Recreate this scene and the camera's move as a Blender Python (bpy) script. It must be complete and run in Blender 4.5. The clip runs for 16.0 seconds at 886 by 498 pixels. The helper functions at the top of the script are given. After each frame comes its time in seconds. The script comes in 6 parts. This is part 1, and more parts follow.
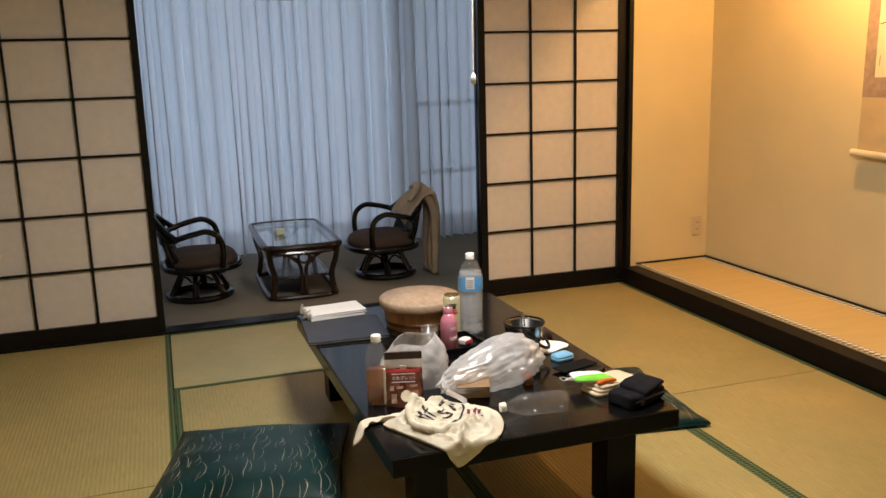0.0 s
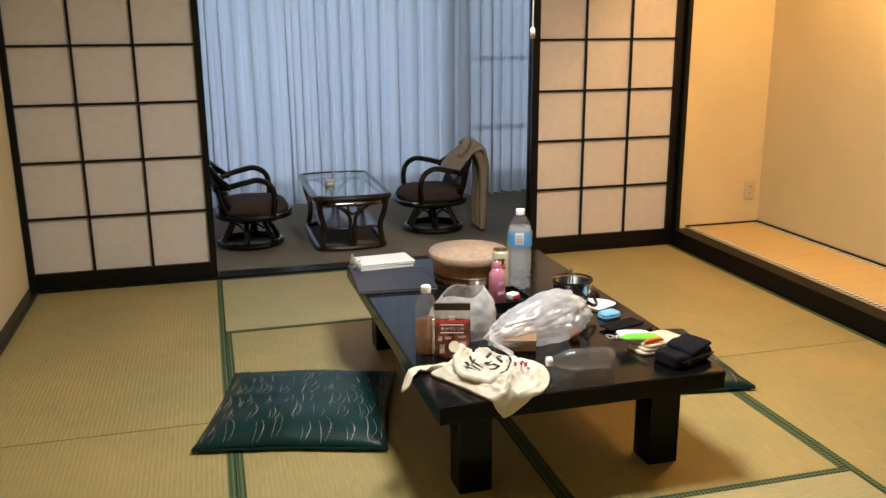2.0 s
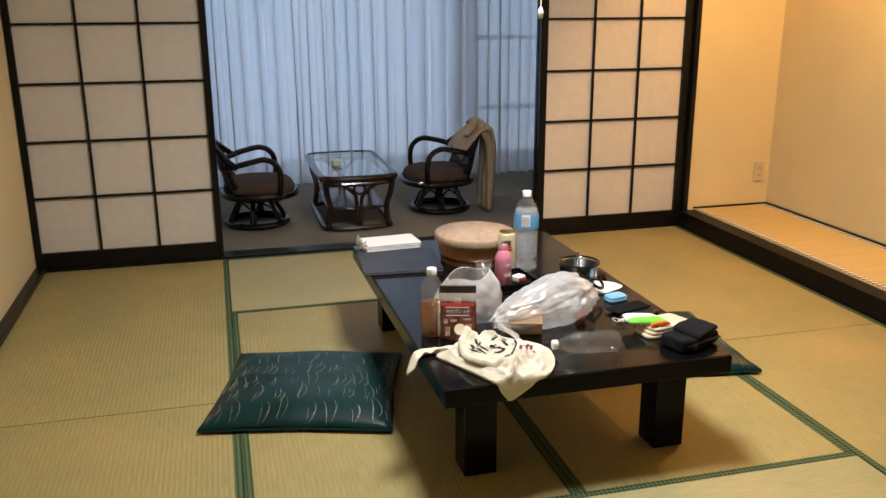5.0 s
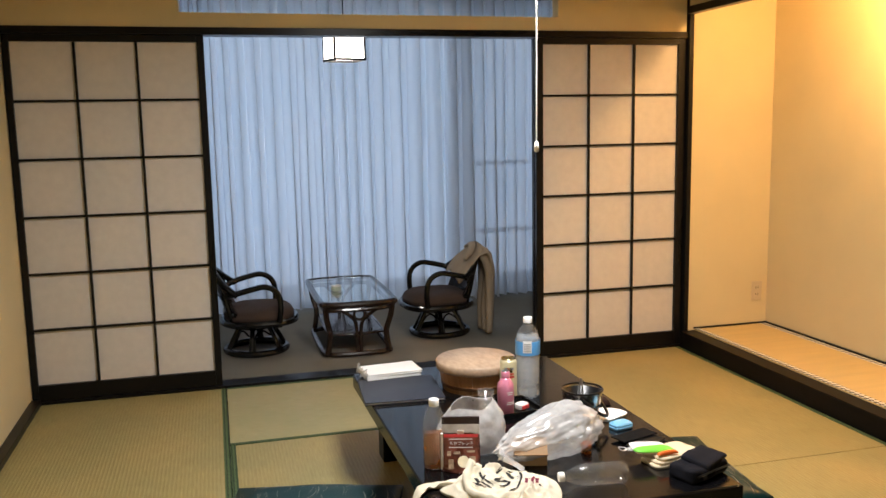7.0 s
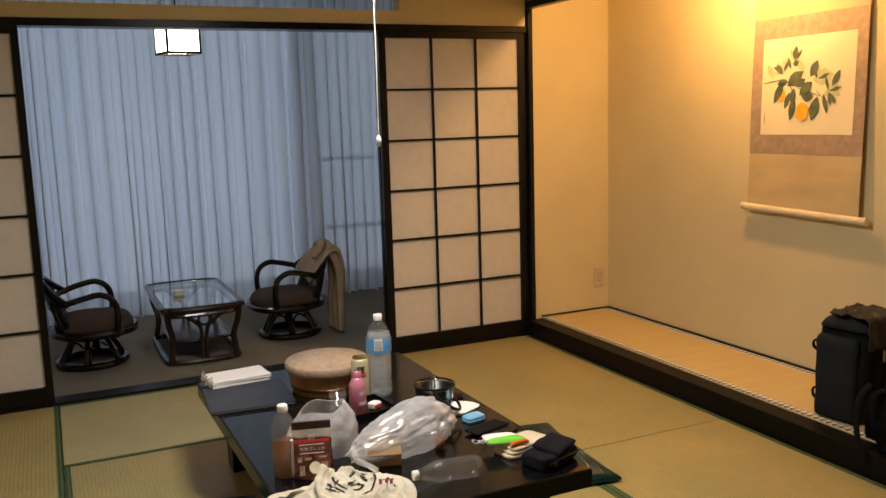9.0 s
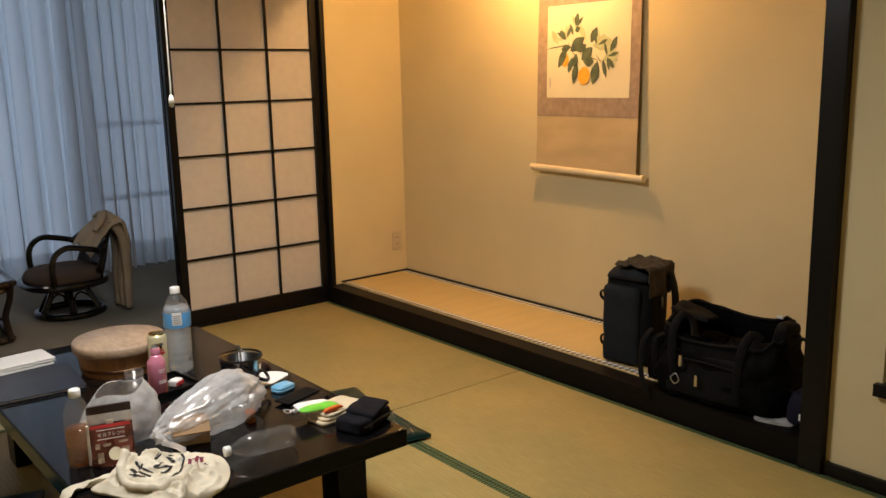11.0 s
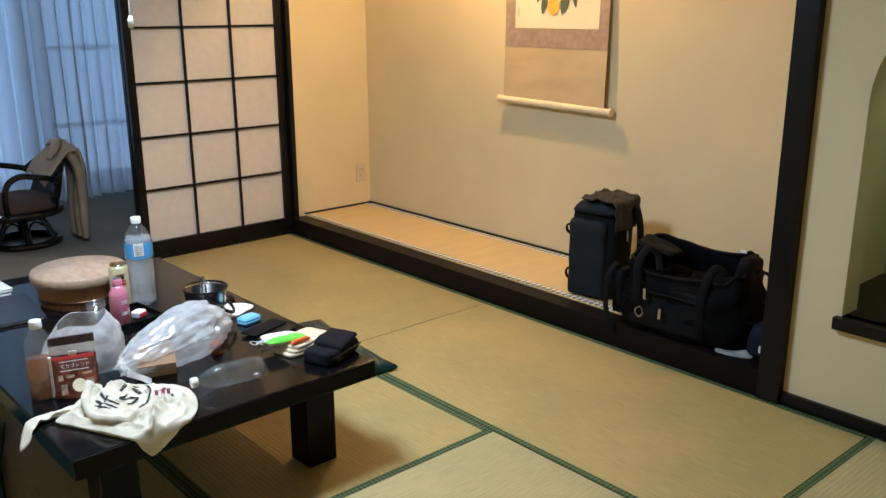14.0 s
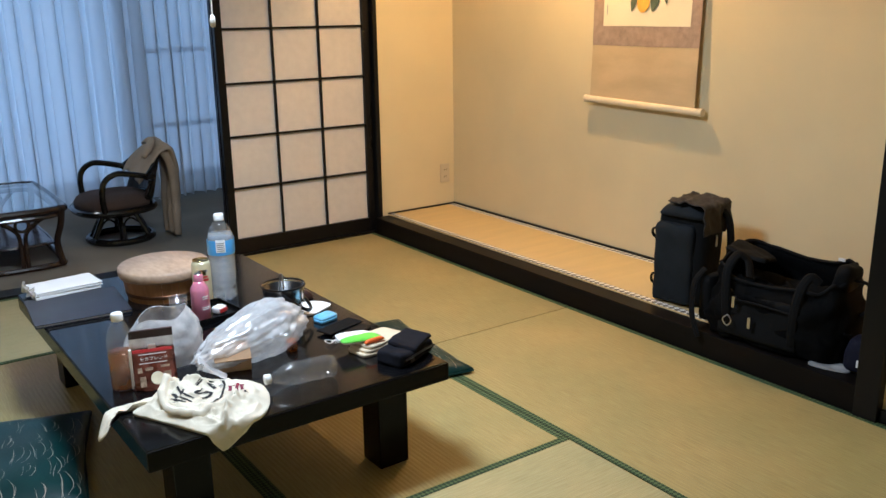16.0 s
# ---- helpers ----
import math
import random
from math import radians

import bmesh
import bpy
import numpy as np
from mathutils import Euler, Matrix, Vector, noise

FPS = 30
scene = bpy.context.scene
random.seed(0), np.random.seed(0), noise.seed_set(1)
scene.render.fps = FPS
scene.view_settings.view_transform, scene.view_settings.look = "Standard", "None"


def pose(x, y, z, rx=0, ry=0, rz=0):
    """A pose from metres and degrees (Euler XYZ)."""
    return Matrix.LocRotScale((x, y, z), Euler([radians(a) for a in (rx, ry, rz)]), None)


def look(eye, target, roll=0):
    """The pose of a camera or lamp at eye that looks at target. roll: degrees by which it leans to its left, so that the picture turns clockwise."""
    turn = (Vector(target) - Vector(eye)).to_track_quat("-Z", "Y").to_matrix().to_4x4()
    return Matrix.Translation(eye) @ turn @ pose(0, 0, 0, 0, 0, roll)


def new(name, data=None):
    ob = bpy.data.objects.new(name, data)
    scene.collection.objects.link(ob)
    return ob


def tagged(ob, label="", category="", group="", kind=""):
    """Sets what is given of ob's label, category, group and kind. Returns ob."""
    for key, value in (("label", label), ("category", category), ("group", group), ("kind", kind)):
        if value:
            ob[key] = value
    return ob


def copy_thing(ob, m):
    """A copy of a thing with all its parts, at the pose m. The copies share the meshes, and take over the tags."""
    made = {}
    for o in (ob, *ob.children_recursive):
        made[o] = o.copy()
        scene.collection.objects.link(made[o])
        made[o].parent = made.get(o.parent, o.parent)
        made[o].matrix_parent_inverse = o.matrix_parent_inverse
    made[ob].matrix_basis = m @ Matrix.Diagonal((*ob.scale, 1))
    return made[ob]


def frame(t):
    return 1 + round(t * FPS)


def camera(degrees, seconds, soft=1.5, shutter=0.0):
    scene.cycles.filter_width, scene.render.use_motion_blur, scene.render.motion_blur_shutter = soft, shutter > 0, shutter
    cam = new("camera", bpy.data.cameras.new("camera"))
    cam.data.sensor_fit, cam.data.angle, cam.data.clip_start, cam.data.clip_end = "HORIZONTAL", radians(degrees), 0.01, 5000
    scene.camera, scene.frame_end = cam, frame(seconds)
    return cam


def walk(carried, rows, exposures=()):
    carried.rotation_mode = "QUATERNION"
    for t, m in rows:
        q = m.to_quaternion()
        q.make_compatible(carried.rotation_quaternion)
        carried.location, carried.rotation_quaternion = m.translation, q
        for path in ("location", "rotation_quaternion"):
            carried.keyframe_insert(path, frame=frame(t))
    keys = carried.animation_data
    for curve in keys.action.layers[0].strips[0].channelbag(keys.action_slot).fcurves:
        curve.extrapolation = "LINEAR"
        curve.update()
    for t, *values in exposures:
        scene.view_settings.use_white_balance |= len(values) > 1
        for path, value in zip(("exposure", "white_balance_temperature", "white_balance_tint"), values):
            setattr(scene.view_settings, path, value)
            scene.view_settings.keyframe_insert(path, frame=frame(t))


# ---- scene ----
cam = camera(54.4, 16.0)
PATH = [
    (0, (0.951, -4.65, 1.345), (1.557, -2.789, 0.935), -1.7),
    (0.5, (0.943, -4.652, 1.342), (1.518, -2.794, 0.878), -1.2),
    (1, (0.928, -4.653, 1.34), (1.462, -2.79, 0.843), -0.9),
    (1.5, (0.921, -4.664, 1.344), (1.43, -2.799, 0.835), -0.8),
    (2, (0.918, -4.668, 1.339), (1.42, -2.799, 0.834), -0.4),
    (2.5, (0.918, -4.661, 1.342), (1.411, -2.792, 0.827), -0.5),
    (3, (0.926, -4.651, 1.334), (1.407, -2.787, 0.789), -0.5),
    (5.3, (0.925, -4.655, 1.347), (1.41, -2.795, 0.795), -0.2),
    (5.5, (0.925, -4.636, 1.341), (1.425, -2.775, 0.803), -0.3),
    (6, (0.924, -4.646, 1.352), (1.435, -2.769, 0.887), -0.6),
    (6.5, (0.921, -4.655, 1.373), (1.428, -2.755, 1.005), -0.9),
    (7, (0.918, -4.651, 1.381), (1.422, -2.737, 1.097), -1.1),
    (7.5, (0.924, -4.665, 1.389), (1.453, -2.751, 1.153), -1.4),
    (8, (0.935, -4.659, 1.384), (1.542, -2.768, 1.142), -1.4),
    (8.5, (0.953, -4.647, 1.382), (1.659, -2.796, 1.109), -1.3),
    (9, (0.957, -4.603, 1.377), (1.78, -2.806, 1.074), -1.7),
    (9.5, (0.952, -4.574, 1.368), (1.901, -2.845, 1.041), -2.6),
    (10, (0.951, -4.55, 1.367), (2.004, -2.888, 1.007), -2.2),
    (10.2, (0.946, -4.551, 1.364), (2.041, -2.917, 1.002), -2.0),
    (12.3, (0.927, -4.531, 1.359), (2.238, -3.089, 0.911), -0.7),
    (12.5, (0.933, -4.537, 1.36), (2.242, -3.096, 0.901), -0.7),
    (13, (0.936, -4.518, 1.35), (2.244, -3.087, 0.856), -0.7),
    (13.5, (0.933, -4.513, 1.348), (2.236, -3.091, 0.819), -0.2),
    (14, (0.925, -4.505, 1.348), (2.197, -3.059, 0.807), -0.2),
    (14.5, (0.926, -4.511, 1.344), (2.218, -3.087, 0.796), -0.0),
    (15, (0.911, -4.485, 1.345), (2.169, -3.029, 0.797), -0.2),
    (15.5, (0.924, -4.48, 1.345), (2.135, -2.977, 0.82), -0.7),
    (16, (0.983, -4.493, 1.333), (2.094, -2.919, 0.798), -0.8),
]
walk(cam, [(t, look(eye, target, roll)) for t, eye, target, roll in PATH],
     [(0, -0.20, 6500, 12), (0.6, -0.08, 6450, 12), (1.2, 0.05, 6250, 11), (3.2, 0.06, 6200, 11), (5.3, 0.06, 6150, 11), (7.2, 0.13, 6150, 11), (8.0, -0.02, 6350, 12), (8.6, -0.38, 6600, 12),
      (9.2, -0.56, 6600, 12), (10.2, -0.55, 6600, 12), (12.3, -0.38, 5350, 6), (13.0, -0.17, 5050, 5), (14.0, -0.03, 4900, 5), (16.0, -0.03, 4950, 6)])

# ---- world and large lights ----
world = bpy.data.worlds.new("dusk_sky")
scene.world = world
world.use_nodes = True
wn = world.node_tree
sky = wn.nodes.new("ShaderNodeTexSky")
sky.sky_type = "NISHITA"
sky.sun_disc = False
sky.sun_elevation = radians(6)
sky.sun_rotation = radians(180)
wn.links.new(sky.outputs[0], wn.nodes["Background"].inputs[0])
wn.nodes["Background"].inputs[1].default_value = 0.1


def area(name, m, size, size_y, power, color, spread=180):
    d = bpy.data.lights.new(name, "AREA")
    d.shape = "RECTANGLE"
    d.size, d.size_y, d.energy, d.color, d.spread = size, size_y, power, color, radians(spread)
    ob = new(name, d)
    ob.matrix_world = m
    return ob


def bulb(name, x, y, z, radius, power, color):
    d = bpy.data.lights.new(name, "POINT")
    d.shadow_soft_size, d.energy, d.color = radius, power, color
    ob = new(name, d)
    ob.location = (x, y, z)
    return ob


# daylight standing in the window's opening, behind the sheer curtain
area("window_daylight", look((1.3, 2.25, 1.22), (1.3, 0, 1.07)), 3.0, 2.2, 19.5, (0.56, 0.73, 1.0))
area("side_window_daylight", look((3.35, 2.25, 1.22), (3.35, 0, 1.07)), 0.9, 2.2, 4.5, (0.56, 0.73, 1.0))
# round fluorescent pendant over the low table
area("room_lamp_light", look((1.86, -2.2, 2.06), (1.86, -2.2, 0)), 0.45, 0.45, 50, (1.0, 0.965, 0.905))
# warm bulb behind the alcove's lintel, washing the scroll
bulb("alcove_lamp_light", 3.81, -1.38, 2.12, 0.03, 66, (1.0, 0.57, 0.21))
# bulb in the veranda's pendant
bulb("niche_lamp_light", 3.98, -3.62, 1.82, 0.04, 4.0, (0.86, 1.0, 0.62))
bulb("veranda_lamp_light", 1.76, 0.92, 1.87, 0.05, 9, (1.0, 0.88, 0.72))

# ---- materials ----


def nodes_of(name):
    m = bpy.data.materials.new(name)
    m.use_nodes = True
    return m, m.node_tree.nodes, m.node_tree.links, m.node_tree.nodes["Principled BSDF"]


def put_in(node, key, value):
    node.inputs[key].default_value = value


def mk(name, col, rough=0.6, var=0.18, scale=6.0, grain=90.0, bump=0.15, metal=0.0, stretch=(1, 1, 1), coat=0.0, col2=None, rand=0.0, dist=0.002, spec=0.5):
    """A procedural surface: broad stains and fine grain in colour, gloss and relief."""
    m, n, l, b = nodes_of(name)
    tc = n.new("ShaderNodeTexCoord")
    mp = n.new("ShaderNodeMapping")
    put_in(mp, "Scale", stretch)
    l.new(tc.outputs["Object"], mp.inputs[0])
    big, fine = n.new("ShaderNodeTexNoise"), n.new("ShaderNodeTexNoise")
    for t, s, d in ((big, scale, 4), (fine, grain, 3)):
        put_in(t, "Scale", s)
        put_in(t, "Detail", d)
        l.new(mp.outputs[0], t.inputs[0])
    mixn = n.new("ShaderNodeMath")
    mixn.operation = "MULTIPLY_ADD"
    l.new(fine.outputs[0], mixn.inputs[0])
    mixn.inputs[1].default_value = 0.45
    l.new(big.outputs[0], mixn.inputs[2])
    ramp = n.new("ShaderNodeValToRGB")
    lo = [c * (1 - var) for c in col[:3]]
    hi = [min(1, c * (1 + var)) for c in (col2 or col)[:3]]
    ramp.color_ramp.elements[0].position, ramp.color_ramp.elements[1].position = 0.42, 1.0
    ramp.color_ramp.elements[0].color, ramp.color_ramp.elements[1].color = (*lo, 1), (*hi, 1)
    l.new(mixn.outputs[0], ramp.inputs[0])
    out = ramp.outputs[0]
    if rand:
        info, hsv, mr = n.new("ShaderNodeObjectInfo"), n.new("ShaderNodeHueSaturation"), n.new("ShaderNodeMapRange")
        put_in(mr, "To Min", 1 - rand)
        put_in(mr, "To Max", 1 + rand)
        l.new(info.outputs["Random"], mr.inputs[0])
        l.new(mr.outputs[0], hsv.inputs["Value"])
        l.new(out, hsv.inputs["Color"])
        out = hsv.outputs[0]
    l.new(out, b.inputs["Base Color"])
    rr = n.new("ShaderNodeMapRange")
    put_in(rr, "To Min", max(0.02, rough - 0.1))
    put_in(rr, "To Max", min(1, rough + 0.1))
    l.new(big.outputs[0], rr.inputs[0])
    l.new(rr.outputs[0], b.inputs["Roughness"])
    put_in(b, "Metallic", metal)
    put_in(b, "Coat Weight", coat)
    put_in(b, "Coat Roughness", 0.08)
    put_in(b, "Specular IOR Level", spec)
    if bump:
        bp = n.new("ShaderNodeBump")
        put_in(bp, "Strength", bump)
        put_in(bp, "Distance", dist)
        l.new(fine.outputs[0], bp.inputs["Height"])
        l.new(bp.outputs[0], b.inputs["Normal"])
    return m


def glass(name, col=(1, 1, 1), rough=0.02, ior=1.45):
    m, n, l, b = nodes_of(name)
    put_in(b, "Base Color", (*col, 1))
    put_in(b, "Roughness", rough)
    put_in(b, "IOR", ior)
    put_in(b, "Transmission Weight", 1.0)
    return m


def film(name, col, clear, rough=0.08, wave=30.0, bump=0.3, gloss=1.0):
    """Thin plastic film: see-through, with a milky diffuse part and a Fresnel gloss."""
    m, n, l, b = nodes_of(name)
    n.remove(b)
    tc, nz, bp = n.new("ShaderNodeTexCoord"), n.new("ShaderNodeTexNoise"), n.new("ShaderNodeBump")
    put_in(nz, "Scale", wave)
    put_in(nz, "Detail", 3)
    l.new(tc.outputs["Object"], nz.inputs[0])
    off, crease = n.new("ShaderNodeMath"), n.new("ShaderNodeMath")
    off.operation, crease.operation = "SUBTRACT", "ABSOLUTE"
    off.inputs[1].default_value = 0.5
    l.new(nz.outputs[0], off.inputs[0])
    l.new(off.outputs[0], crease.inputs[0])
    l.new(crease.outputs[0], bp.inputs["Height"])
    put_in(bp, "Strength", bump)
    put_in(bp, "Distance", 0.008)
    mr = n.new("ShaderNodeMapRange")
    put_in(mr, "From Min", 0.3)
    put_in(mr, "From Max", 0.7)
    put_in(mr, "To Min", max(0.0, (1 - clear) * 0.6))
    put_in(mr, "To Max", min(1.0, (1 - clear) * 1.4))
    l.new(nz.outputs[0], mr.inputs[0])
    tr, df, tl, gl, fr = (n.new("ShaderNode" + k) for k in ("BsdfTransparent", "BsdfDiffuse", "BsdfTranslucent", "BsdfGlossy", "LayerWeight"))
    put_in(df, "Color", (*col, 1))
    put_in(tl, "Color", (*col, 1))
    put_in(gl, "Roughness", rough)
    put_in(fr, "Blend", 0.5)
    edge, share = n.new("ShaderNodeMath"), n.new("ShaderNodeMapRange")
    edge.operation = "POWER"
    edge.inputs[1].default_value = 3.5
    l.new(fr.outputs["Facing"], edge.inputs[0])
    l.new(edge.outputs[0], share.inputs[0])
    put_in(share, "To Min", 0.05 * gloss * gloss)
    put_in(share, "To Max", min(0.36, 0.3 * gloss))
    for k in (df, gl, fr):
        l.new(bp.outputs[0], k.inputs["Normal"])
    half, body, out = n.new("ShaderNodeMixShader"), n.new("ShaderNodeMixShader"), n.new("ShaderNodeMixShader")
    half.inputs[0].default_value = 0.3
    l.new(df.outputs[0], half.inputs[1])
    l.new(tl.outputs[0], half.inputs[2])
    l.new(mr.outputs[0], body.inputs[0])
    l.new(tr.outputs[0], body.inputs[1])
    l.new(half.outputs[0], body.inputs[2])
    l.new(share.outputs[0], out.inputs[0])
    l.new(body.outputs[0], out.inputs[1])
    l.new(gl.outputs[0], out.inputs[2])
    l.new(out.outputs[0], n["Material Output"].inputs[0])
    return m


def sheer(name, col, through_light, weave=700.0, clear=0.0):
    """Cloth or paper that lets part of the light through."""
    m, n, l, b = nodes_of(name)
    tc, nz, ramp = n.new("ShaderNodeTexCoord"), n.new("ShaderNodeTexNoise"), n.new("ShaderNodeValToRGB")
    put_in(nz, "Scale", weave)
    put_in(nz, "Detail", 3)
    l.new(tc.outputs["Object"], nz.inputs[0])
    ramp.color_ramp.elements[0].color = (*[c * 0.9 for c in col], 1)
    ramp.color_ramp.elements[1].color = (*[min(1, c * 1.06) for c in col], 1)
    l.new(nz.outputs[0], ramp.inputs[0])
    d, t, mix = n.new("ShaderNodeBsdfDiffuse"), n.new("ShaderNodeBsdfTranslucent"), n.new("ShaderNodeMixShader")
    l.new(ramp.outputs[0], d.inputs[0])
    l.new(ramp.outputs[0], t.inputs[0])
    mix.inputs[0].default_value = through_light
    l.new(d.outputs[0], mix.inputs[1])
    l.new(t.outputs[0], mix.inputs[2])
    gap, tp = n.new("ShaderNodeMixShader"), n.new("ShaderNodeBsdfTransparent")
    gap.inputs[0].default_value = clear
    l.new(mix.outputs[0], gap.inputs[1])
    l.new(tp.outputs[0], gap.inputs[2])
    l.new(gap.outputs[0], n["Material Output"].inputs[0])
    n.remove(b)
    return m


def glow(name, col, power):
    m, n, l, b = nodes_of(name)
    put_in(b, "Base Color", (0.9, 0.9, 0.88, 1))
    put_in(b, "Emission Color", (*col, 1))
    put_in(b, "Emission Strength", power)
    return m


def rush(name, lo=(0.36, 0.29, 0.15), hi=(0.53, 0.45, 0.26)):
    """Woven rush of a tatami mat: ribs along local x, fine weft across, faded patches."""
    m, n, l, b = nodes_of(name)
    tc = n.new("ShaderNodeTexCoord")
    sep = n.new("ShaderNodeSeparateXYZ")
    l.new(tc.outputs["Object"], sep.inputs[0])

    def wave(axis, period):
        mul, sn = n.new("ShaderNodeMath"), n.new("ShaderNodeMath")
        mul.operation, sn.operation = "MULTIPLY", "SINE"
        mul.inputs[1].default_value = 2 * math.pi / period
        l.new(sep.outputs[axis], mul.inputs[0])
        l.new(mul.outputs[0], sn.inputs[0])
        return sn.outputs[0]

    rib, weft = wave("Y", 0.0155), wave("X", 0.006)
    mp = n.new("ShaderNodeMapping")
    put_in(mp, "Scale", (6, 160, 1))
    l.new(tc.outputs["Object"], mp.inputs[0])
    straw, fade = n.new("ShaderNodeTexNoise"), n.new("ShaderNodeTexNoise")
    put_in(straw, "Scale", 2.0)
    put_in(straw, "Detail", 4)
    l.new(mp.outputs[0], straw.inputs[0])
    put_in(fade, "Scale", 2.2)
    put_in(fade, "Detail", 3)
    l.new(tc.outputs["Object"], fade.inputs[0])
    ramp, ramp2, mixc = n.new("ShaderNodeValToRGB"), n.new("ShaderNodeValToRGB"), n.new("ShaderNodeMix")
    ramp.color_ramp.elements[0].position, ramp.color_ramp.elements[1].position = 0.3, 0.75
    ramp.color_ramp.elements[0].color, ramp.color_ramp.elements[1].color = (*lo, 1), (*hi, 1)
    l.new(straw.outputs[0], ramp.inputs[0])
    ramp2.color_ramp.elements[0].position, ramp2.color_ramp.elements[1].position = 0.35, 0.7
    ramp2.color_ramp.elements[0].color, ramp2.color_ramp.elements[1].color = (0.86, 0.9, 0.86, 1), (1.04, 1.0, 0.94, 1)
    l.new(fade.outputs[0], ramp2.inputs[0])
    mixc.data_type, mixc.blend_type = "RGBA", "MULTIPLY"
    mixc.inputs[0].default_value = 1.0
    l.new(ramp.outputs[0], mixc.inputs[6])
    l.new(ramp2.outputs[0], mixc.inputs[7])
    info, mr, hsv = n.new("ShaderNodeObjectInfo"), n.new("ShaderNodeMapRange"), n.new("ShaderNodeHueSaturation")
    put_in(mr, "To Min", 0.93)
    put_in(mr, "To Max", 1.06)
    l.new(info.outputs["Random"], mr.inputs[0])
    l.new(mr.outputs[0], hsv.inputs["Value"])
    l.new(mixc.outputs[2], hsv.inputs["Color"])
    l.new(hsv.outputs[0], b.inputs["Base Color"])
    put_in(b, "Roughness", 0.5)
    put_in(b, "Specular IOR Level", 0.35)
    add, add2 = n.new("ShaderNodeMath"), n.new("ShaderNodeMath")
    add.operation, add2.operation = "MULTIPLY_ADD", "MULTIPLY_ADD"
    l.new(weft, add.inputs[0])
    add.inputs[1].default_value = 0.25
    l.new(rib, add.inputs[2])
    l.new(straw.outputs[0], add2.inputs[0])
    add2.inputs[1].default_value = 0.8
    l.new(add.outputs[0], add2.inputs[2])
    bp = n.new("ShaderNodeBump")
    put_in(bp, "Strength", 0.28)
    put_in(bp, "Distance", 0.0012)
    l.new(add2.outputs[0], bp.inputs["Height"])
    l.new(bp.outputs[0], b.inputs["Normal"])
    return m


def checks(name, a, bcol, size, rough=0.8, angle=0.0):
    """Small two-colour checks, as woven into mat borders."""
    m, n, l, b = nodes_of(name)
    tc, mp, ck = n.new("ShaderNodeTexCoord"), n.new("ShaderNodeMapping"), n.new("ShaderNodeTexChecker")
    put_in(mp, "Rotation", (0, 0, angle))
    l.new(tc.outputs["Object"], mp.inputs[0])
    l.new(mp.outputs[0], ck.inputs[0])
    put_in(ck, "Color1", (*a, 1))
    put_in(ck, "Color2", (*bcol, 1))
    put_in(ck, "Scale", 1 / size)
    l.new(ck.outputs[0], b.inputs["Base Color"])
    put_in(b, "Roughness", rough)
    nz, bp = n.new("ShaderNodeTexNoise"), n.new("ShaderNodeBump")
    put_in(nz, "Scale", 400)
    l.new(tc.outputs["Object"], nz.inputs[0])
    l.new(nz.outputs[0], bp.inputs["Height"])
    put_in(bp, "Strength", 0.3)
    put_in(bp, "Distance", 0.001)
    l.new(bp.outputs[0], b.inputs["Normal"])
    return m


M_PLASTER = mk("beige_plaster", (0.695, 0.585, 0.350), 0.92, 0.05, 3.0, 260, 0.35, dist=0.0015)
M_NICHE = mk("green_plaster", (0.52, 0.52, 0.33), 0.92, 0.06, 3.0, 260, 0.35, dist=0.0015)
M_CEIL = mk("ceiling_board", (0.62, 0.55, 0.44), 0.8, 0.1, 2.0, 60, 0.1, stretch=(1, 12, 1))
M_VCEIL = mk("white_ceiling", (0.75, 0.75, 0.74), 0.9, 0.04, 3.0, 200, 0.2)
M_DARK = mk("dark_lacquered_wood", (0.0075, 0.0066, 0.0062), 0.3, 0.3, 5.0, 70, 0.08, stretch=(1, 1, 0.15), spec=0.2)
M_DARKH = mk("dark_lacquered_rail", (0.0075, 0.0066, 0.0062), 0.3, 0.3, 5.0, 70, 0.08, stretch=(0.15, 0.15, 1), spec=0.2)
M_SILL = mk("dark_brown_sill", (0.0065, 0.005, 0.0042), 0.42, 0.35, 6.0, 80, 0.1, stretch=(1, 0.12, 1), spec=0.1)
M_LACQ = mk("black_table_lacquer", (0.006, 0.0055, 0.0055), 0.2, 0.3, 3.0, 200, 0.02, dist=0.0005, spec=0.11)
M_LACQT = mk("polished_table_lacquer", (0.003, 0.003, 0.0035), 0.14, 0.3, 2.0, 160, 0.03, dist=0.0006, spec=0.4)
M_PAPER = sheer("shoji_paper", (0.86, 0.80, 0.745), 0.25, 22)
M_CURTAIN = sheer("sheer_curtain", (0.74, 0.75, 0.77), 0.62, 500, 0.10)
M_RUSH = rush("tatami_rush", (0.345, 0.269, 0.106), (0.468, 0.384, 0.166))
# same rush, with the weave's pale green sheen along x put into its colour
M_RUSH_SHEEN = rush("sheen_pale_tatami_rush", (0.385, 0.334, 0.162), (0.51, 0.454, 0.244))
M_HERI = checks("green_mat_border", (0.10, 0.15, 0.055), (0.016, 0.034, 0.012), 0.010, angle=0.785)
M_TOKO = mk("smooth_gold_rush", (0.62, 0.46, 0.2), 0.6, 0.08, 3.0, 150, 0.2, stretch=(1, 8, 1))
M_TOKOH = checks("black_white_border", (0.80, 0.77, 0.70), (0.14, 0.125, 0.11), 0.022, angle=0.785)
M_CARPET = mk("grey_carpet", (0.215, 0.195, 0.16), 0.98, 0.14, 2.5, 320, 0.8, dist=0.004, spec=0.1)
M_WHITE = mk("white_plastic", (0.78, 0.76, 0.70), 0.4, 0.04, 8, 100, 0.03)
M_IVORYP = mk("ivory_plate", (0.60, 0.50, 0.34), 0.4, 0.05, 8, 100, 0.03)
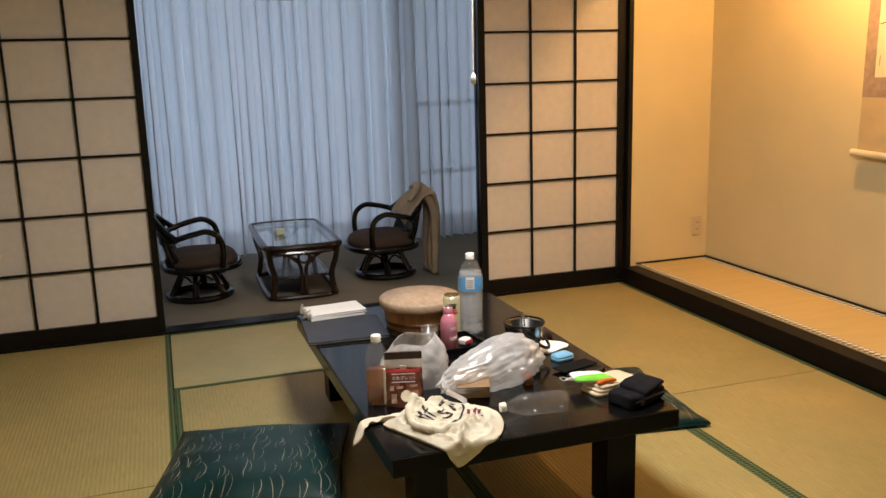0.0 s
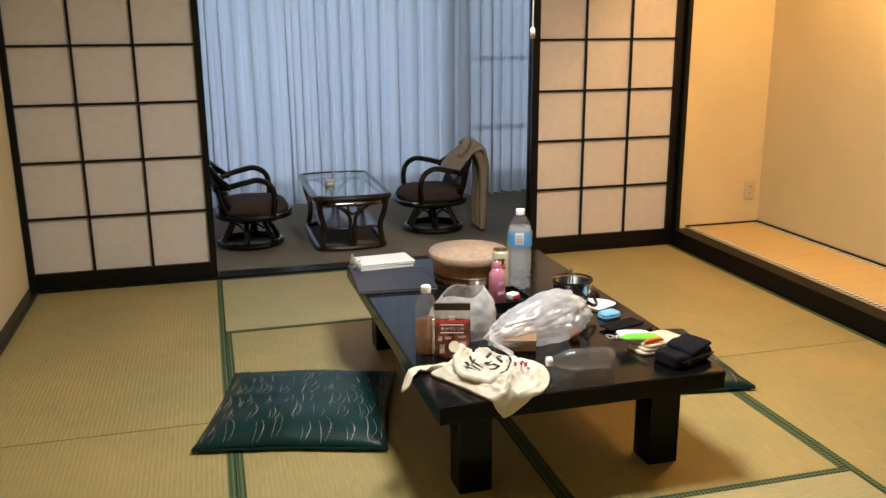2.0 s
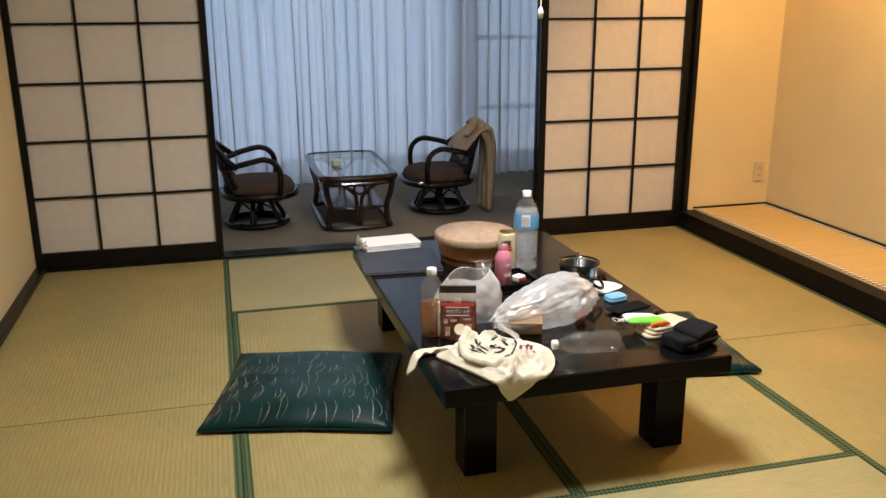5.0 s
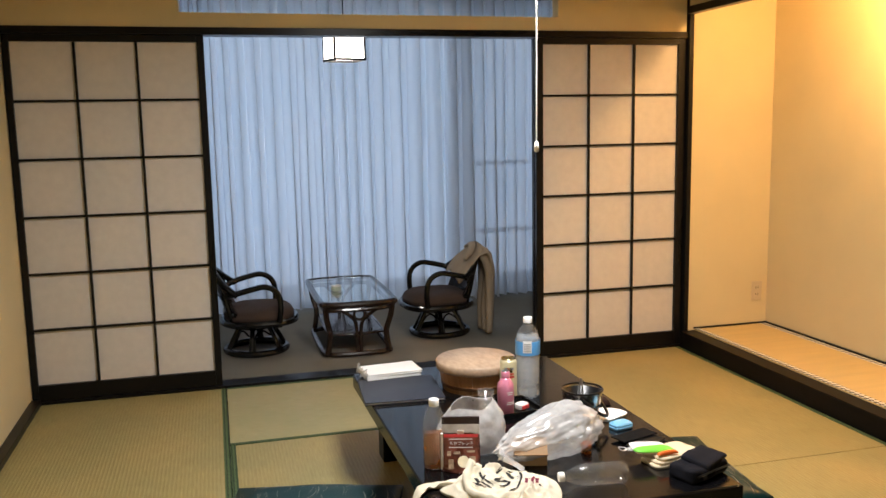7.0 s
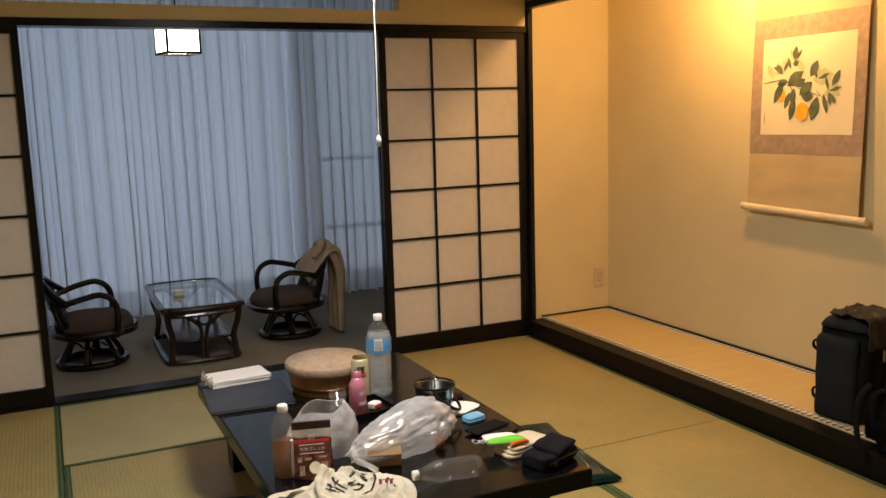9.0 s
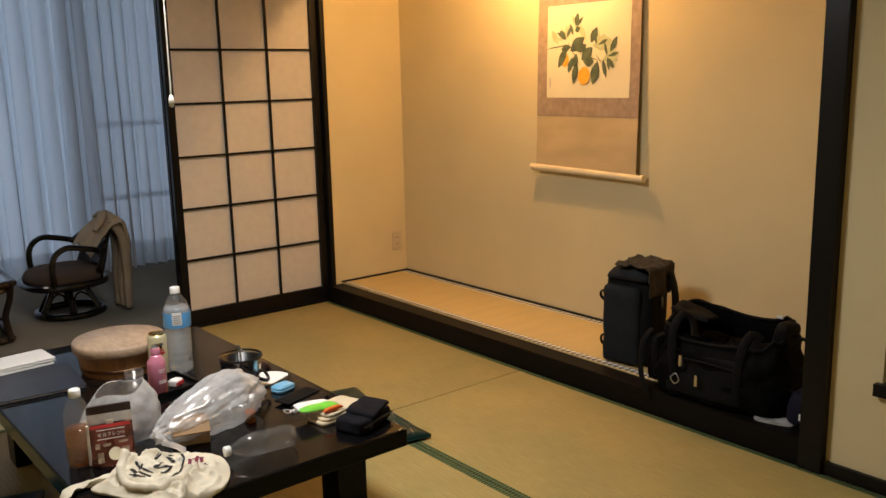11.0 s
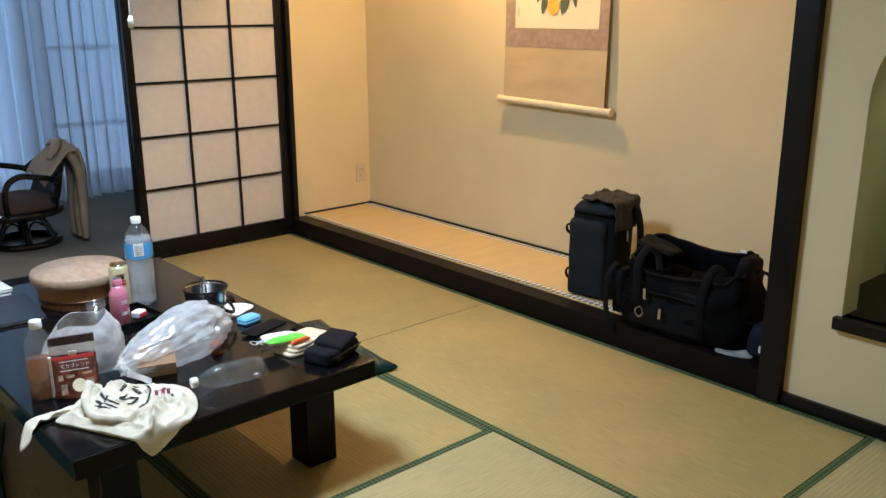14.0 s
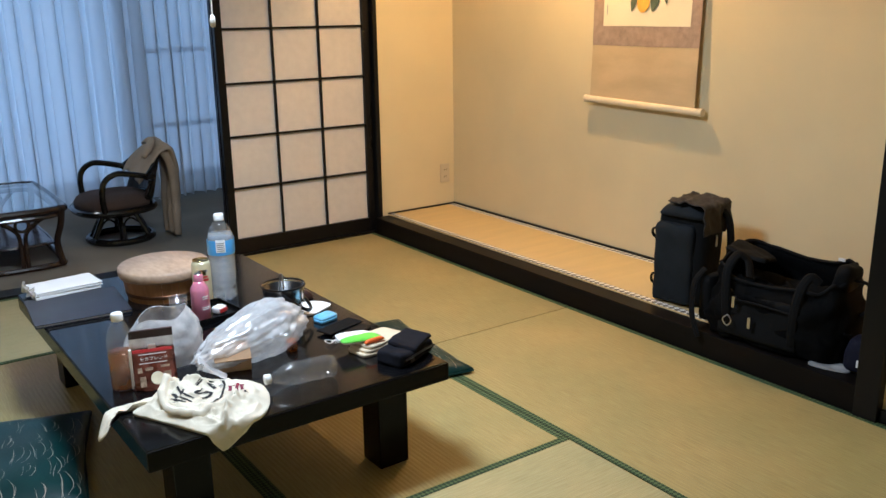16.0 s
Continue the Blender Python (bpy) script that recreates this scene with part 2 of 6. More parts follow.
M_RATTAN = mk("dark_rattan", (0.0045, 0.0034, 0.003), 0.2, 0.4, 12, 60, 0.15, coat=0.15, stretch=(1, 1, 0.3))
M_RATTANB = mk("brown_rattan", (0.024, 0.012, 0.008), 0.22, 0.4, 12, 60, 0.15, coat=0.2)
M_SEAT = mk("brown_seat_cloth", (0.055, 0.032, 0.022), 0.9, 0.25, 9, 220, 0.5)
M_GLASS = glass("clear_glass", (0.93, 0.97, 0.95))
M_BLACK = mk("black_nylon", (0.0055, 0.0055, 0.006), 0.75, 0.3, 10, 300, 0.4, rand=0.1, spec=0.12)
M_STEEL = mk("worn_steel", (0.55, 0.54, 0.52), 0.28, 0.1, 8, 120, 0.05, metal=1.0)
M_BLACKP = mk("black_plastic", (0.006, 0.006, 0.0065), 0.3, 0.2, 8, 100, 0.03, spec=0.35)
M_LAMP = glow("lit_lamp_paper", (1.0, 0.9, 0.74), 7.0)
M_PLAINGLOW = glow("lit_globe", (0.86, 1.0, 0.62), 3.0)
M_WARMGLOW = glow("lit_warm_globe", (1.0, 0.60, 0.24), 4.0)
M_ALU = mk("window_frame_metal", (0.12, 0.12, 0.12), 0.45, 0.1, 6, 90, 0.03, metal=0.6)
M_DUSK = glow("dusk_backdrop", (0.5, 0.68, 1.0), 0.5)

# ---- building blocks ----


def finish(name, bm, material, parent=None, label="", smooth=False):
    me = bpy.data.meshes.new(name)
    bm.normal_update()
    bm.to_mesh(me)
    bm.free()
    if smooth:
        me.polygons.foreach_set("use_smooth", [True] * len(me.polygons))
    me.materials.append(material)
    ob = new(name, me)
    if parent:
        ob.parent = parent
    if label:
        ob["label"] = label
    return ob


part = finish


def thing(name, m, label, category, group="", kind=""):
    ob = new(name)
    ob.empty_display_size = 0.05
    ob.matrix_world = m
    return tagged(ob, label, category, group, kind)


def add_box(bm, x0, x1, y0, y1, z0, z1, bevel=0.0):
    v = [bm.verts.new((x, y, z)) for x in (x0, x1) for y in (y0, y1) for z in (z0, z1)]
    f = [bm.faces.new([v[i] for i in q]) for q in ((0, 1, 3, 2), (4, 6, 7, 5), (0, 4, 5, 1), (2, 3, 7, 6), (0, 2, 6, 4), (1, 5, 7, 3))]
    if bevel:
        edges = list({e for q in f for e in q.edges})
        bmesh.ops.bevel(bm, geom=edges, offset=bevel, segments=2, affect="EDGES", profile=0.6)
    return bm


def box(*a, bevel=0.0):
    return add_box(bmesh.new(), *a, bevel=bevel)


def spline(pts, n, closed=False):
    """Catmull-Rom through pts, n steps a span."""
    p = [Vector(q) for q in pts]
    out, k = [], len(p)
    for i in range(k if closed else k - 1):
        a, b, c, d = (p[(i + j) % k] if closed else p[min(max(i + j, 0), k - 1)] for j in (-1, 0, 1, 2))
        for s in range(n):
            t = s / n
            out.append(0.5 * (2 * b + (c - a) * t + (2 * a - 5 * b + 4 * c - d) * t * t + (3 * b - a - 3 * c + d) * t**3))
    if not closed:
        out.append(p[-1])
    return out


def add_tube(bm, pts, r, sides=8, n=6, closed=False, flat=1.0):
    """A round bar along a smooth line; r may be a list along the line. flat squashes it upright."""
    line = spline(pts, n, closed) if n else [Vector(q) for q in pts]
    rings, up = [], Vector((0.03, 0.02, 1)).normalized()
    k = len(line)
    for i, c in enumerate(line):
        d = (line[(i + 1) % k] - line[i - 1]) if closed else (line[min(i + 1, k - 1)] - line[max(i - 1, 0)])
        d.normalize()
        if abs(d.dot(up)) > 0.97:
            up = Vector((0.9, 0.3, 0.1)).normalized()
        s = d.cross(up).normalized()
        u = s.cross(d)
        up = u
        rad = r[min(len(r) - 1, int(i / max(1, k - 1) * (len(r) - 1) + 0.5))] if isinstance(r, (list, tuple)) else r
        rings.append([bm.verts.new(c + (s * math.cos(a) + u * math.sin(a) * flat) * rad) for a in (2 * math.pi * j / sides for j in range(sides))])
    for i in range(k if closed else k - 1):
        a, b = rings[i], rings[(i + 1) % k]
        for j in range(sides):
            bm.faces.new((a[j], a[(j + 1) % sides], b[(j + 1) % sides], b[j]))
    if not closed:
        bm.faces.new(rings[0][::-1])
        bm.faces.new(rings[-1])
    return bm


def tube(pts, r, sides=8, n=6, closed=False, flat=1.0):
    return add_tube(bmesh.new(), pts, r, sides, n, closed, flat)


def ring_pts(r, z, k=12, cx=0.0, cy=0.0):
    return [(cx + r * math.cos(2 * math.pi * i / k), cy + r * math.sin(2 * math.pi * i / k), z) for i in range(k)]


def lathe(profile, sides=32, bm=None, caps=True):
    """A turned shape from (radius, height) pairs."""
    bm = bm or bmesh.new()
    rings = [[bm.verts.new((r * math.cos(2 * math.pi * j / sides), r * math.sin(2 * math.pi * j / sides), z)) for j in range(sides)] for r, z in profile]
    for a, b in zip(rings, rings[1:]):
        for j in range(sides):
            bm.faces.new((a[j], a[(j + 1) % sides], b[(j + 1) % sides], b[j]))
    if caps:
        bm.faces.new(rings[0][::-1])
        bm.faces.new(rings[-1])
    return bm


def slab_with_hole(outer, hole, place, thick):
    """A plate with an opening through it; place(u, v, w) lays it into the room."""
    bm = bmesh.new()
    loops = []
    for pts in (outer, hole):
        v = [bm.verts.new((u, w, 0)) for u, w in pts]
        loops += [bm.edges.new((v[i], v[(i + 1) % len(v)])) for i in range(len(v))]
    bmesh.ops.triangle_fill(bm, edges=loops, use_beauty=True)
    ext = bmesh.ops.extrude_face_region(bm, geom=bm.faces[:])
    for v in ext["geom"]:
        if isinstance(v, bmesh.types.BMVert):
            v.co.z += thick
    bmesh.ops.recalc_face_normals(bm, faces=bm.faces[:])
    for v in bm.verts:
        v.co = place(v.co.x, v.co.y, v.co.z)
    bmesh.ops.recalc_face_normals(bm, faces=bm.faces[:])
    return bm


def structure(name, bm, material, label, category):
    return tagged(finish(name, bm, material), label, category, kind="structure")


# ---- the room ----
XL, XR, YB, ZC = -0.047, 3.66, -5.40, 2.50
floor = structure("floor", box(XL - 0.1, XR + 0.02, YB, 0.0, -0.12, -0.056), M_DARK, "sub-floor of the tatami room under the mats", "floor")

wall_left = structure("wall_left", box(XL - 0.12, XL, YB - 0.1, 0.12, -0.06, ZC), M_PLASTER, "beige sand-plastered wall of the tatami room", "wall")
wall_back = structure("wall_back", box(XL, XR + 0.12, YB - 0.12, YB, -0.06, ZC), M_PLASTER, "plain beige plastered wall closing the room", "wall")
ceiling = structure("ceiling", box(XL - 0.12, 4.5, YB - 0.12, 0.0, ZC, ZC + 0.05), M_CEIL, "pale wooden board ceiling of the tatami room", "ceiling")
structure("baseboard_left", box(XL, XL + 0.048, YB, 0.0, 0.0, 0.03, bevel=0.003), M_DARKH, "dark wooden skirting along the plastered wall", "baseboard")

# wall over the sliding screens, with its cut-cornered transom opening
OPEN = [(0.79, 1.972), (2.845, 1.972), (2.845, 2.10), (2.555, 2.235), (1.08, 2.235), (0.79, 2.10)]
structure("wall_transom", slab_with_hole([(XL, 1.897), (3.655, 1.897), (3.655, ZC), (XL, ZC)], OPEN, lambda u, v, w: (u, 0.01 + w, v), 0.09),
          M_PLASTER, "beige plaster wall above the screens with open transom", "wall")
structure("head_rail", box(XL, 3.655, -0.004, 0.115, 1.86, 1.897, bevel=0.002), M_DARKH, "dark lacquered head rail over the sliding screens", "trim")
structure("threshold", box(XL, 3.655, 0.004, 0.125, -0.05, 0.012, bevel=0.002), M_DARKH, "dark grooved wooden threshold under the screens", "trim")
structure("corner_post", box(3.664, 3.693, -0.012, 0.115, -0.05, ZC, bevel=0.003), M_DARK, "dark lacquered corner post beside the alcove", "post")

# alcove: sill, mat, walls, lintel and post
structure("alcove_sill", box(3.638, 3.738, -3.121, -0.014, -0.05, 0.100, bevel=0.004), M_SILL, "dark brown polished sill of the raised alcove", "sill")
structure("wall_alcove_side", box(3.695, 4.25, 0.0, 0.11, 0.0, 2.4), M_PLASTER, "beige plastered side wall of the alcove", "wall")
structure("wall_alcove_back", box(4.25, 4.37, -3.30, 0.11, 0.0, 2.4), M_PLASTER, "beige plastered back wall of the alcove", "wall")
structure("wall_alcove_end", box(3.69, 4.25, -3.26, -3.16, 0.0, 2.4), M_PLASTER, "beige plastered end wall of the alcove", "wall")
structure("alcove_ceiling", box(3.70, 4.25, -3.16, 0.0, 2.30, 2.36), M_CEIL, "pale wooden ceiling of the alcove", "ceiling")
structure("alcove_lintel", box(3.642, 3.70, -3.121, -0.012, 1.998, 2.040, bevel=0.003), M_DARKH, "dark lacquered lintel across the alcove", "trim")
structure("wall_alcove_head", box(3.66, 3.70, -3.121, -0.012, 2.040, ZC), M_PLASTER, "beige plaster above the alcove lintel", "wall")
structure("alcove_post", box(3.625, 3.715, -3.204, -3.122, -0.05, ZC, bevel=0.004), M_DARK, "black lacquered alcove post standing on the floor", "post")
structure("alcove_trim", box(4.238, 4.25, -3.16, -0.001, 0.106, 0.116), M_DARKH, "thin dark strip along the alcove wall", "trim")
structure("alcove_trim_side", box(3.738, 4.238, -0.010, 0.0, 0.106, 0.114), M_DARKH, "thin dark strip along the alcove side wall", "trim")
alcove_mat = tagged(finish("alcove_mat", box(3.739, 4.238, -3.16, -0.012, 0.03, 0.105, bevel=0.002), M_TOKO), "golden smooth rush mat on the alcove floor", "mat", kind="structure")
for x0 in (3.741, 4.200):
    part("border", box(x0, x0 + 0.036, -3.158, -0.014, 0.103, 0.1068), M_TOKOH, alcove_mat, "black and white woven border")

# wall with the arched niche
SPR, RAD, NY = 1.07, 0.34, -3.372
arch = [(NY, 0.362)] + [(NY - RAD + RAD * math.cos(a), SPR + RAD * math.sin(a)) for a in (math.pi * i / 20 for i in range(21))] + [(NY - 2 * RAD, 0.362)]
structure("wall_niche", slab_with_hole([(-3.204, -0.05), (-3.204, ZC), (YB, ZC), (YB, -0.05)], arch, lambda u, v, w: (XR + w, u, v), 0.11),
          M_PLASTER, "beige plastered wall with an arched niche", "wall")
nb = box(3.77, 4.30, -4.25, -3.20, 0.28, 1.95)
for f in [f for f in nb.faces if f.calc_center_median().x < 3.78]:
    nb.faces.remove(f)
bmesh.ops.reverse_faces(nb, faces=nb.faces[:])
structure("niche_lining", nb, M_NICHE, "greenish plaster lining of the arched niche", "wall")
structure("niche_floor", box(3.665, 4.29, -4.24, -3.21, 0.30, 0.3665), M_DARKH, "black board floor of the niche", "shelf")
structure("niche_ledge", box(3.635, 3.70, -4.078, -3.353, 0.325, 0.3665, bevel=0.002), M_DARKH, "black ledge in front of the arched niche", "shelf")
structure("niche_skirting_back", box(4.272, 4.288, -4.24, -3.21, 0.3665, 0.415), M_DARKH, "black skirting in the niche", "baseboard")
structure("niche_skirting_side", box(3.775, 4.272, -3.228, -3.212, 0.3665, 0.415), M_DARKH, "black skirting in the niche", "baseboard")
structure("baseboard_right", box(3.642, 3.66, YB, -3.206, 0.0, 0.045, bevel=0.002), M_DARKH, "dark wooden skirting under the niche wall", "baseboard")

nl = thing("niche_lamp", pose(3.98, -3.62, 1.95), "small lamp under the top of the arched niche", "lamp")
part("socket", lathe([(0.03, -0.05), (0.035, -0.045), (0.035, 0.0)], 16), M_WHITE, nl)
part("glass_globe", lathe([(0.012, -0.10), (0.026, -0.09), (0.03, -0.075), (0.022, -0.055), (0.015, -0.05)], 16), M_PLAINGLOW, nl, "lit frosted globe", True).visible_shadow = False

al = thing("alcove_lamp", pose(3.81, -1.38, 2.30), "small warm lamp under the alcove ceiling behind the lintel", "lamp")
part("socket", lathe([(0.03, -0.12), (0.035, -0.115), (0.035, 0.0)], 16), M_WHITE, al)
part("glass_globe", lathe([(0.012, -0.22), (0.034, -0.20), (0.04, -0.18), (0.03, -0.14), (0.018, -0.12)], 16), M_WARMGLOW, al, "lit warm globe", True).visible_shadow = False

# tatami mats: (x0, x1, y0, y1, runs along x)
A, B, C, D = 0.92, 1.84, 2.75, 3.636
MATS = [(XL, A, -1.795, 0, 0), (XL, A, -3.59, -1.795, 0), (XL, A, YB, -3.59, 0),
        (A, C, -0.885, 0, 1), (A, B, -2.655, -0.885, 0), (B, C, -2.655, -0.885, 0), (A, C, -3.55, -2.655, 1),
        (C, D, -1.745, 0, 0), (C, D, -3.515, -1.745, 0),
        (C, D, -4.42, -3.515, 1), (A, C, -4.48, -3.55, 1), (A, C, YB, -4.48, 1), (C, D, YB, -4.42, 1)]
for x0, x1, y0, y1, along in MATS:
    lx, ly = (x1 - x0, y1 - y0) if along else (y1 - y0, x1 - x0)
    g = 0.0024
    # mats running along x get the rush with sheen in its colour
    mat_ob = part("tatami_mat", box(-lx / 2 + g, lx / 2 - g, -ly / 2 + g, ly / 2 - g, -0.055, 0.0, bevel=0.002), M_RUSH_SHEEN if along else M_RUSH, floor)
    mat_ob.matrix_world = pose((x0 + x1) / 2, (y0 + y1) / 2, 0, 0, 0, 0 if along else 90)
    for s in (-1, 1):
        e = s * (ly / 2 - 0.0135)
        part("border", box(-lx / 2 + g, lx / 2 - g, e - 0.0125, e + 0.0125, -0.002, 0.0016, bevel=0.0006), M_HERI, mat_ob, "green patterned cloth border")

# ---- sliding paper screens ----


def shoji(name, w, stile_l, stile_r, label):
    """A screen of width w, standing at its lower left corner, three panes across and six up."""
    t = thing(name, Matrix(), label, "sliding screen", "paper screens", "structure")
    z0, z1, zt = 0.095, 1.825, 1.862
    part("stile", box(0, stile_l, -0.016, 0.016, 0.012, zt, bevel=0.002), M_DARK, t)
    part("stile", box(w - stile_r, w, -0.016, 0.016, 0.012, zt, bevel=0.002), M_DARK, t)
    part("bottom_rail", box(stile_l, w - stile_r, -0.0155, 0.0155, 0.012, z0, bevel=0.002), M_DARKH, t)
    part("top_rail", box(stile_l, w - stile_r, -0.0155, 0.0155, z1, zt, bevel=0.002), M_DARKH, t)
    iw = w - stile_l - stile_r
    for i in (1, 2):
        x = stile_l + iw * i / 3
        part("muntin", box(x - 0.006, x + 0.006, -0.011, 0.004, z0, z1, bevel=0.001), M_DARK, t)
    for i in range(1, 6):
        z = z0 + (z1 - z0) * i / 6
        part("muntin", box(stile_l, w - stile_r, -0.0115, 0.0035, z - 0.006, z + 0.006, bevel=0.001), M_DARKH, t)
    for i in range(3):
        for k in range(6):
            xa, za = stile_l + iw * i / 3, z0 + (z1 - z0) * k / 6
            part("paper_pane", box(xa, xa + iw / 3, 0.0045, 0.0062, za, za + (z1 - z0) / 6), M_PAPER, t)
    return t


s1 = shoji("shoji_left", 0.947, 0.032, 0.035, "black framed sliding screen with white paper panes")
s1.matrix_world = pose(XL + 0.003, 0.036, 0)
s2 = shoji("shoji_right", 0.944, 0.042, 0.044, "black framed sliding screen with white paper panes, beside the alcove")
s2.matrix_world = pose(2.714, 0.036, 0)
copy_thing(s1, pose(XL + 0.001, 0.086, 0))
copy_thing(s2, pose(2.716, 0.086, 0))

# ---- the veranda behind the screens ----
structure("veranda_floor", box(-1.0, 5.0, 0.125, 2.02, -0.10, 0.0), M_CARPET, "grey carpet on the enclosed veranda floor", "floor")
structure("veranda_ceiling", box(-1.0, 5.0, 0.10, 2.12, 2.365, 2.42), M_VCEIL, "white painted veranda ceiling", "ceiling")
structure("wall_veranda_west", box(-1.1, -1.0, 0.10, 2.12, -0.1, 2.42), M_PLASTER, "plain wall at the veranda's end", "wall")
structure("wall_veranda_east", box(5.0, 5.1, 0.10, 2.12, -0.1, 2.42), M_PLASTER, "plain wall at the veranda's other end", "wall")
structure("wall_veranda_back", box(-1.0, XL - 0.12, 0.02, 0.12, -0.1, 2.42), M_PLASTER, "plain wall behind the veranda", "wall")
structure("wall_veranda_back_east", box(4.37, 5.0, 0.02, 0.12, -0.1, 2.42), M_PLASTER, "plain wall behind the veranda", "wall")
# outer wall: low parapet, head, piers
structure("wall_window_low", box(-1.0, 5.0, 2.02, 2.14, -0.1, 0.12), M_VCEIL, "low white wall under the veranda windows", "wall")
structure("wall_window_head", box(-1.0, 5.0, 2.02, 2.14, 2.28, 2.42), M_VCEIL, "white wall above the veranda windows", "wall")
structure("wall_window_west", box(-1.0, -0.30, 2.02, 2.14, 0.12, 2.28), M_VCEIL, "white wall beside the veranda windows", "wall")
structure("wall_window_pier", box(2.80, 2.90, 2.02, 2.14, 0.12, 2.28), M_VCEIL, "white pier between the veranda windows", "wall")
structure("wall_window_east", box(3.85, 5.0, 2.02, 2.14, 0.12, 2.28), M_VCEIL, "white wall beside the veranda windows", "wall")


def window(name, x0, x1, bars, rails):
    t = tagged(new(name), "aluminium framed veranda window behind the curtain", "window", "veranda windows", "structure")
    for a, b, c, d in [(x0, x1, 0.12, 0.16), (x0, x1, 2.24, 2.28)]:
        part("window_frame", box(a, b, 2.04, 2.10, c, d), M_ALU, t)
    for x in (x0, x1 - 0.04, *bars):
        part("window_frame", box(x, x + 0.04, 2.045, 2.095, 0.16, 2.24), M_ALU, t)
    for z in rails:
        part("rail", box(x0 + 0.04, x1 - 0.04, 2.05, 2.09, z - 0.018, z + 0.018), M_ALU, t)
    pane = part("pane", box(x0 + 0.03, x1 - 0.03, 2.068, 2.072, 0.15, 2.25), M_GLASS, t)
    pane.visible_shadow = False


window("window_1", -0.30, 2.80, (), ())
window("window_2", 2.90, 3.85, (), (1.07, 0.52))
structure("backdrop", box(-6, 9, 6.0, 6.05, -2, 6), M_DUSK, "plain blue dusk sky beyond the windows", "backdrop")

# sheer curtain in uneven pleats
random.seed(5)
cb, x, cols = bmesh.new(), -0.6, []
ph = 0.0
while x < 4.6:
    tight = 0.5 + 0.5 * math.sin(x * 1.7 + 0.6)
    ph += 0.006 * 2 * math.pi / (0.125 - 0.045 * tight + 0.03 * math.sin(x * 5.3 + 1))
    amp = 0.056 + 0.016 * math.sin(x * 3.1) + 0.006 * math.sin(x * 11)
    cols.append((x, ph, amp))
    x += 0.006
rows_z = [2.325, 2.29, 2.25, 2.1, 1.8, 1.5, 1.2, 0.9, 0.6, 0.3, 0.12, 0.03]
grid = []
for z in rows_z:
    f = (2.325 - z) / 2.3
    row = []
    for x, p, amp in cols:
        sharp = math.sin(p) + 0.28 * math.sin(2 * p + 0.8)
        sway = 0.05 * f * math.sin(x * 2.3 + 1.0) + 0.012 * f * math.sin(7 * x + 3 * f)
        lap = 0.017 * (0.5 + 0.6 * f) * math.sin(2 * p) * (0.75 + 0.35 * math.sin(x * 9.1))
        row.append(cb.verts.new((x + lap + 0.012 * f * math.sin(p * 0.5), 1.80 + amp * (0.55 + 0.6 * f) * sharp + 0.25 * sway, z)))
    grid.append(row)
for a, b in zip(grid, grid[1:]):
    for j in range(len(a) - 1):
        cb.faces.new((a[j], b[j], b[j + 1], a[j + 1]))
curtain = tagged(finish("curtain", cb, M_CURTAIN, smooth=True), "long white sheer pleated curtain drawn across the windows", "curtain")
structure("curtain_rail", box(-0.9, 4.9, 1.70, 1.86, 2.325, 2.364, bevel=0.003), M_DARKH, "dark curtain rail board under the veranda ceiling", "trim")

# vent in the veranda ceiling
vent = thing("ceiling_vent", pose(1.70, 1.22, 2.365), "white square air vent flush in the veranda ceiling", "vent")
part("frame", box(-0.22, 0.22, -0.15, 0.15, -0.008, 0, bevel=0.002), M_WHITE, vent)
for s in (-1, 1):
    part("slot", box(s * 0.2 - 0.018, s * 0.2 + 0.018, -0.14, 0.14, -0.0105, -0.007), M_BLACKP, vent, "dark air slot")

# pendant lamp of the veranda
pend = thing("pendant_lamp", pose(1.76, 0.92, 0), "lit square pendant lamp with paper shade and dark wooden frame", "lamp")
part("canopy_cup", lathe([(0.03, 2.30), (0.045, 2.31), (0.045, 2.364)], 16), M_BLACKP, pend, "black ceiling cup")
part("cord", tube([(0, 0, 1.97), (0, 0, 2.31)], 0.004, 6, 1), M_BLACKP, pend, "black cord")
shade = new("shade")
shade.parent = pend
shade.matrix_basis = pose(0, 0, 0, 0, 0, 12)
for i in range(4):
    p = part("paper", box(-0.10, 0.10, -0.1015, -0.0985, 1.81, 1.955), M_LAMP, shade, "glowing white paper side")
    p.matrix_basis = pose(0, 0, 0, 0, 0, 90 * i)
    part("bar", box(-0.106, -0.094, -0.106, -0.094, 1.795, 1.965), M_SILL, shade).matrix_basis = pose(0, 0, 0, 0, 0, 90 * i)
    part("bar", box(-0.094, 0.094, -0.106, -0.096, 1.795, 1.809), M_SILL, shade).matrix_basis = pose(0, 0, 0, 0, 0, 90 * i)
part("lamp_top", box(-0.093, 0.093, -0.093, 0.093, 1.957, 1.964), M_SILL, shade)

# pendant lamp of the tatami room, with its pull cord
rl = thing("ceiling_lamp", pose(1.86, -2.2, 0), "round fluorescent room lamp hung over the low table with pull cord", "lamp")
part("lamp_body", lathe([(0.06, 2.40), (0.27, 2.30), (0.30, 2.12), (0.29, 2.12), (0.26, 2.28), (0.05, 2.37)], 32, caps=False), M_WHITE, rl, "white lamp shade", True)
part("stem", tube([(0, 0, 2.36), (0, 0, 2.50)], 0.012, 8, 1), M_WHITE, rl)
part("light_ring", tube(ring_pts(0.2, 2.18), 0.016, 8, 4, True), M_LAMP, rl, "glowing ring tube")
part("pull_cord", tube([(0, 0, 1.325), (0.002, 0, 1.7), (0.0, 0.0, 2.36)], 0.0022, 6, 3), M_WHITE, rl, "thin white pull cord")
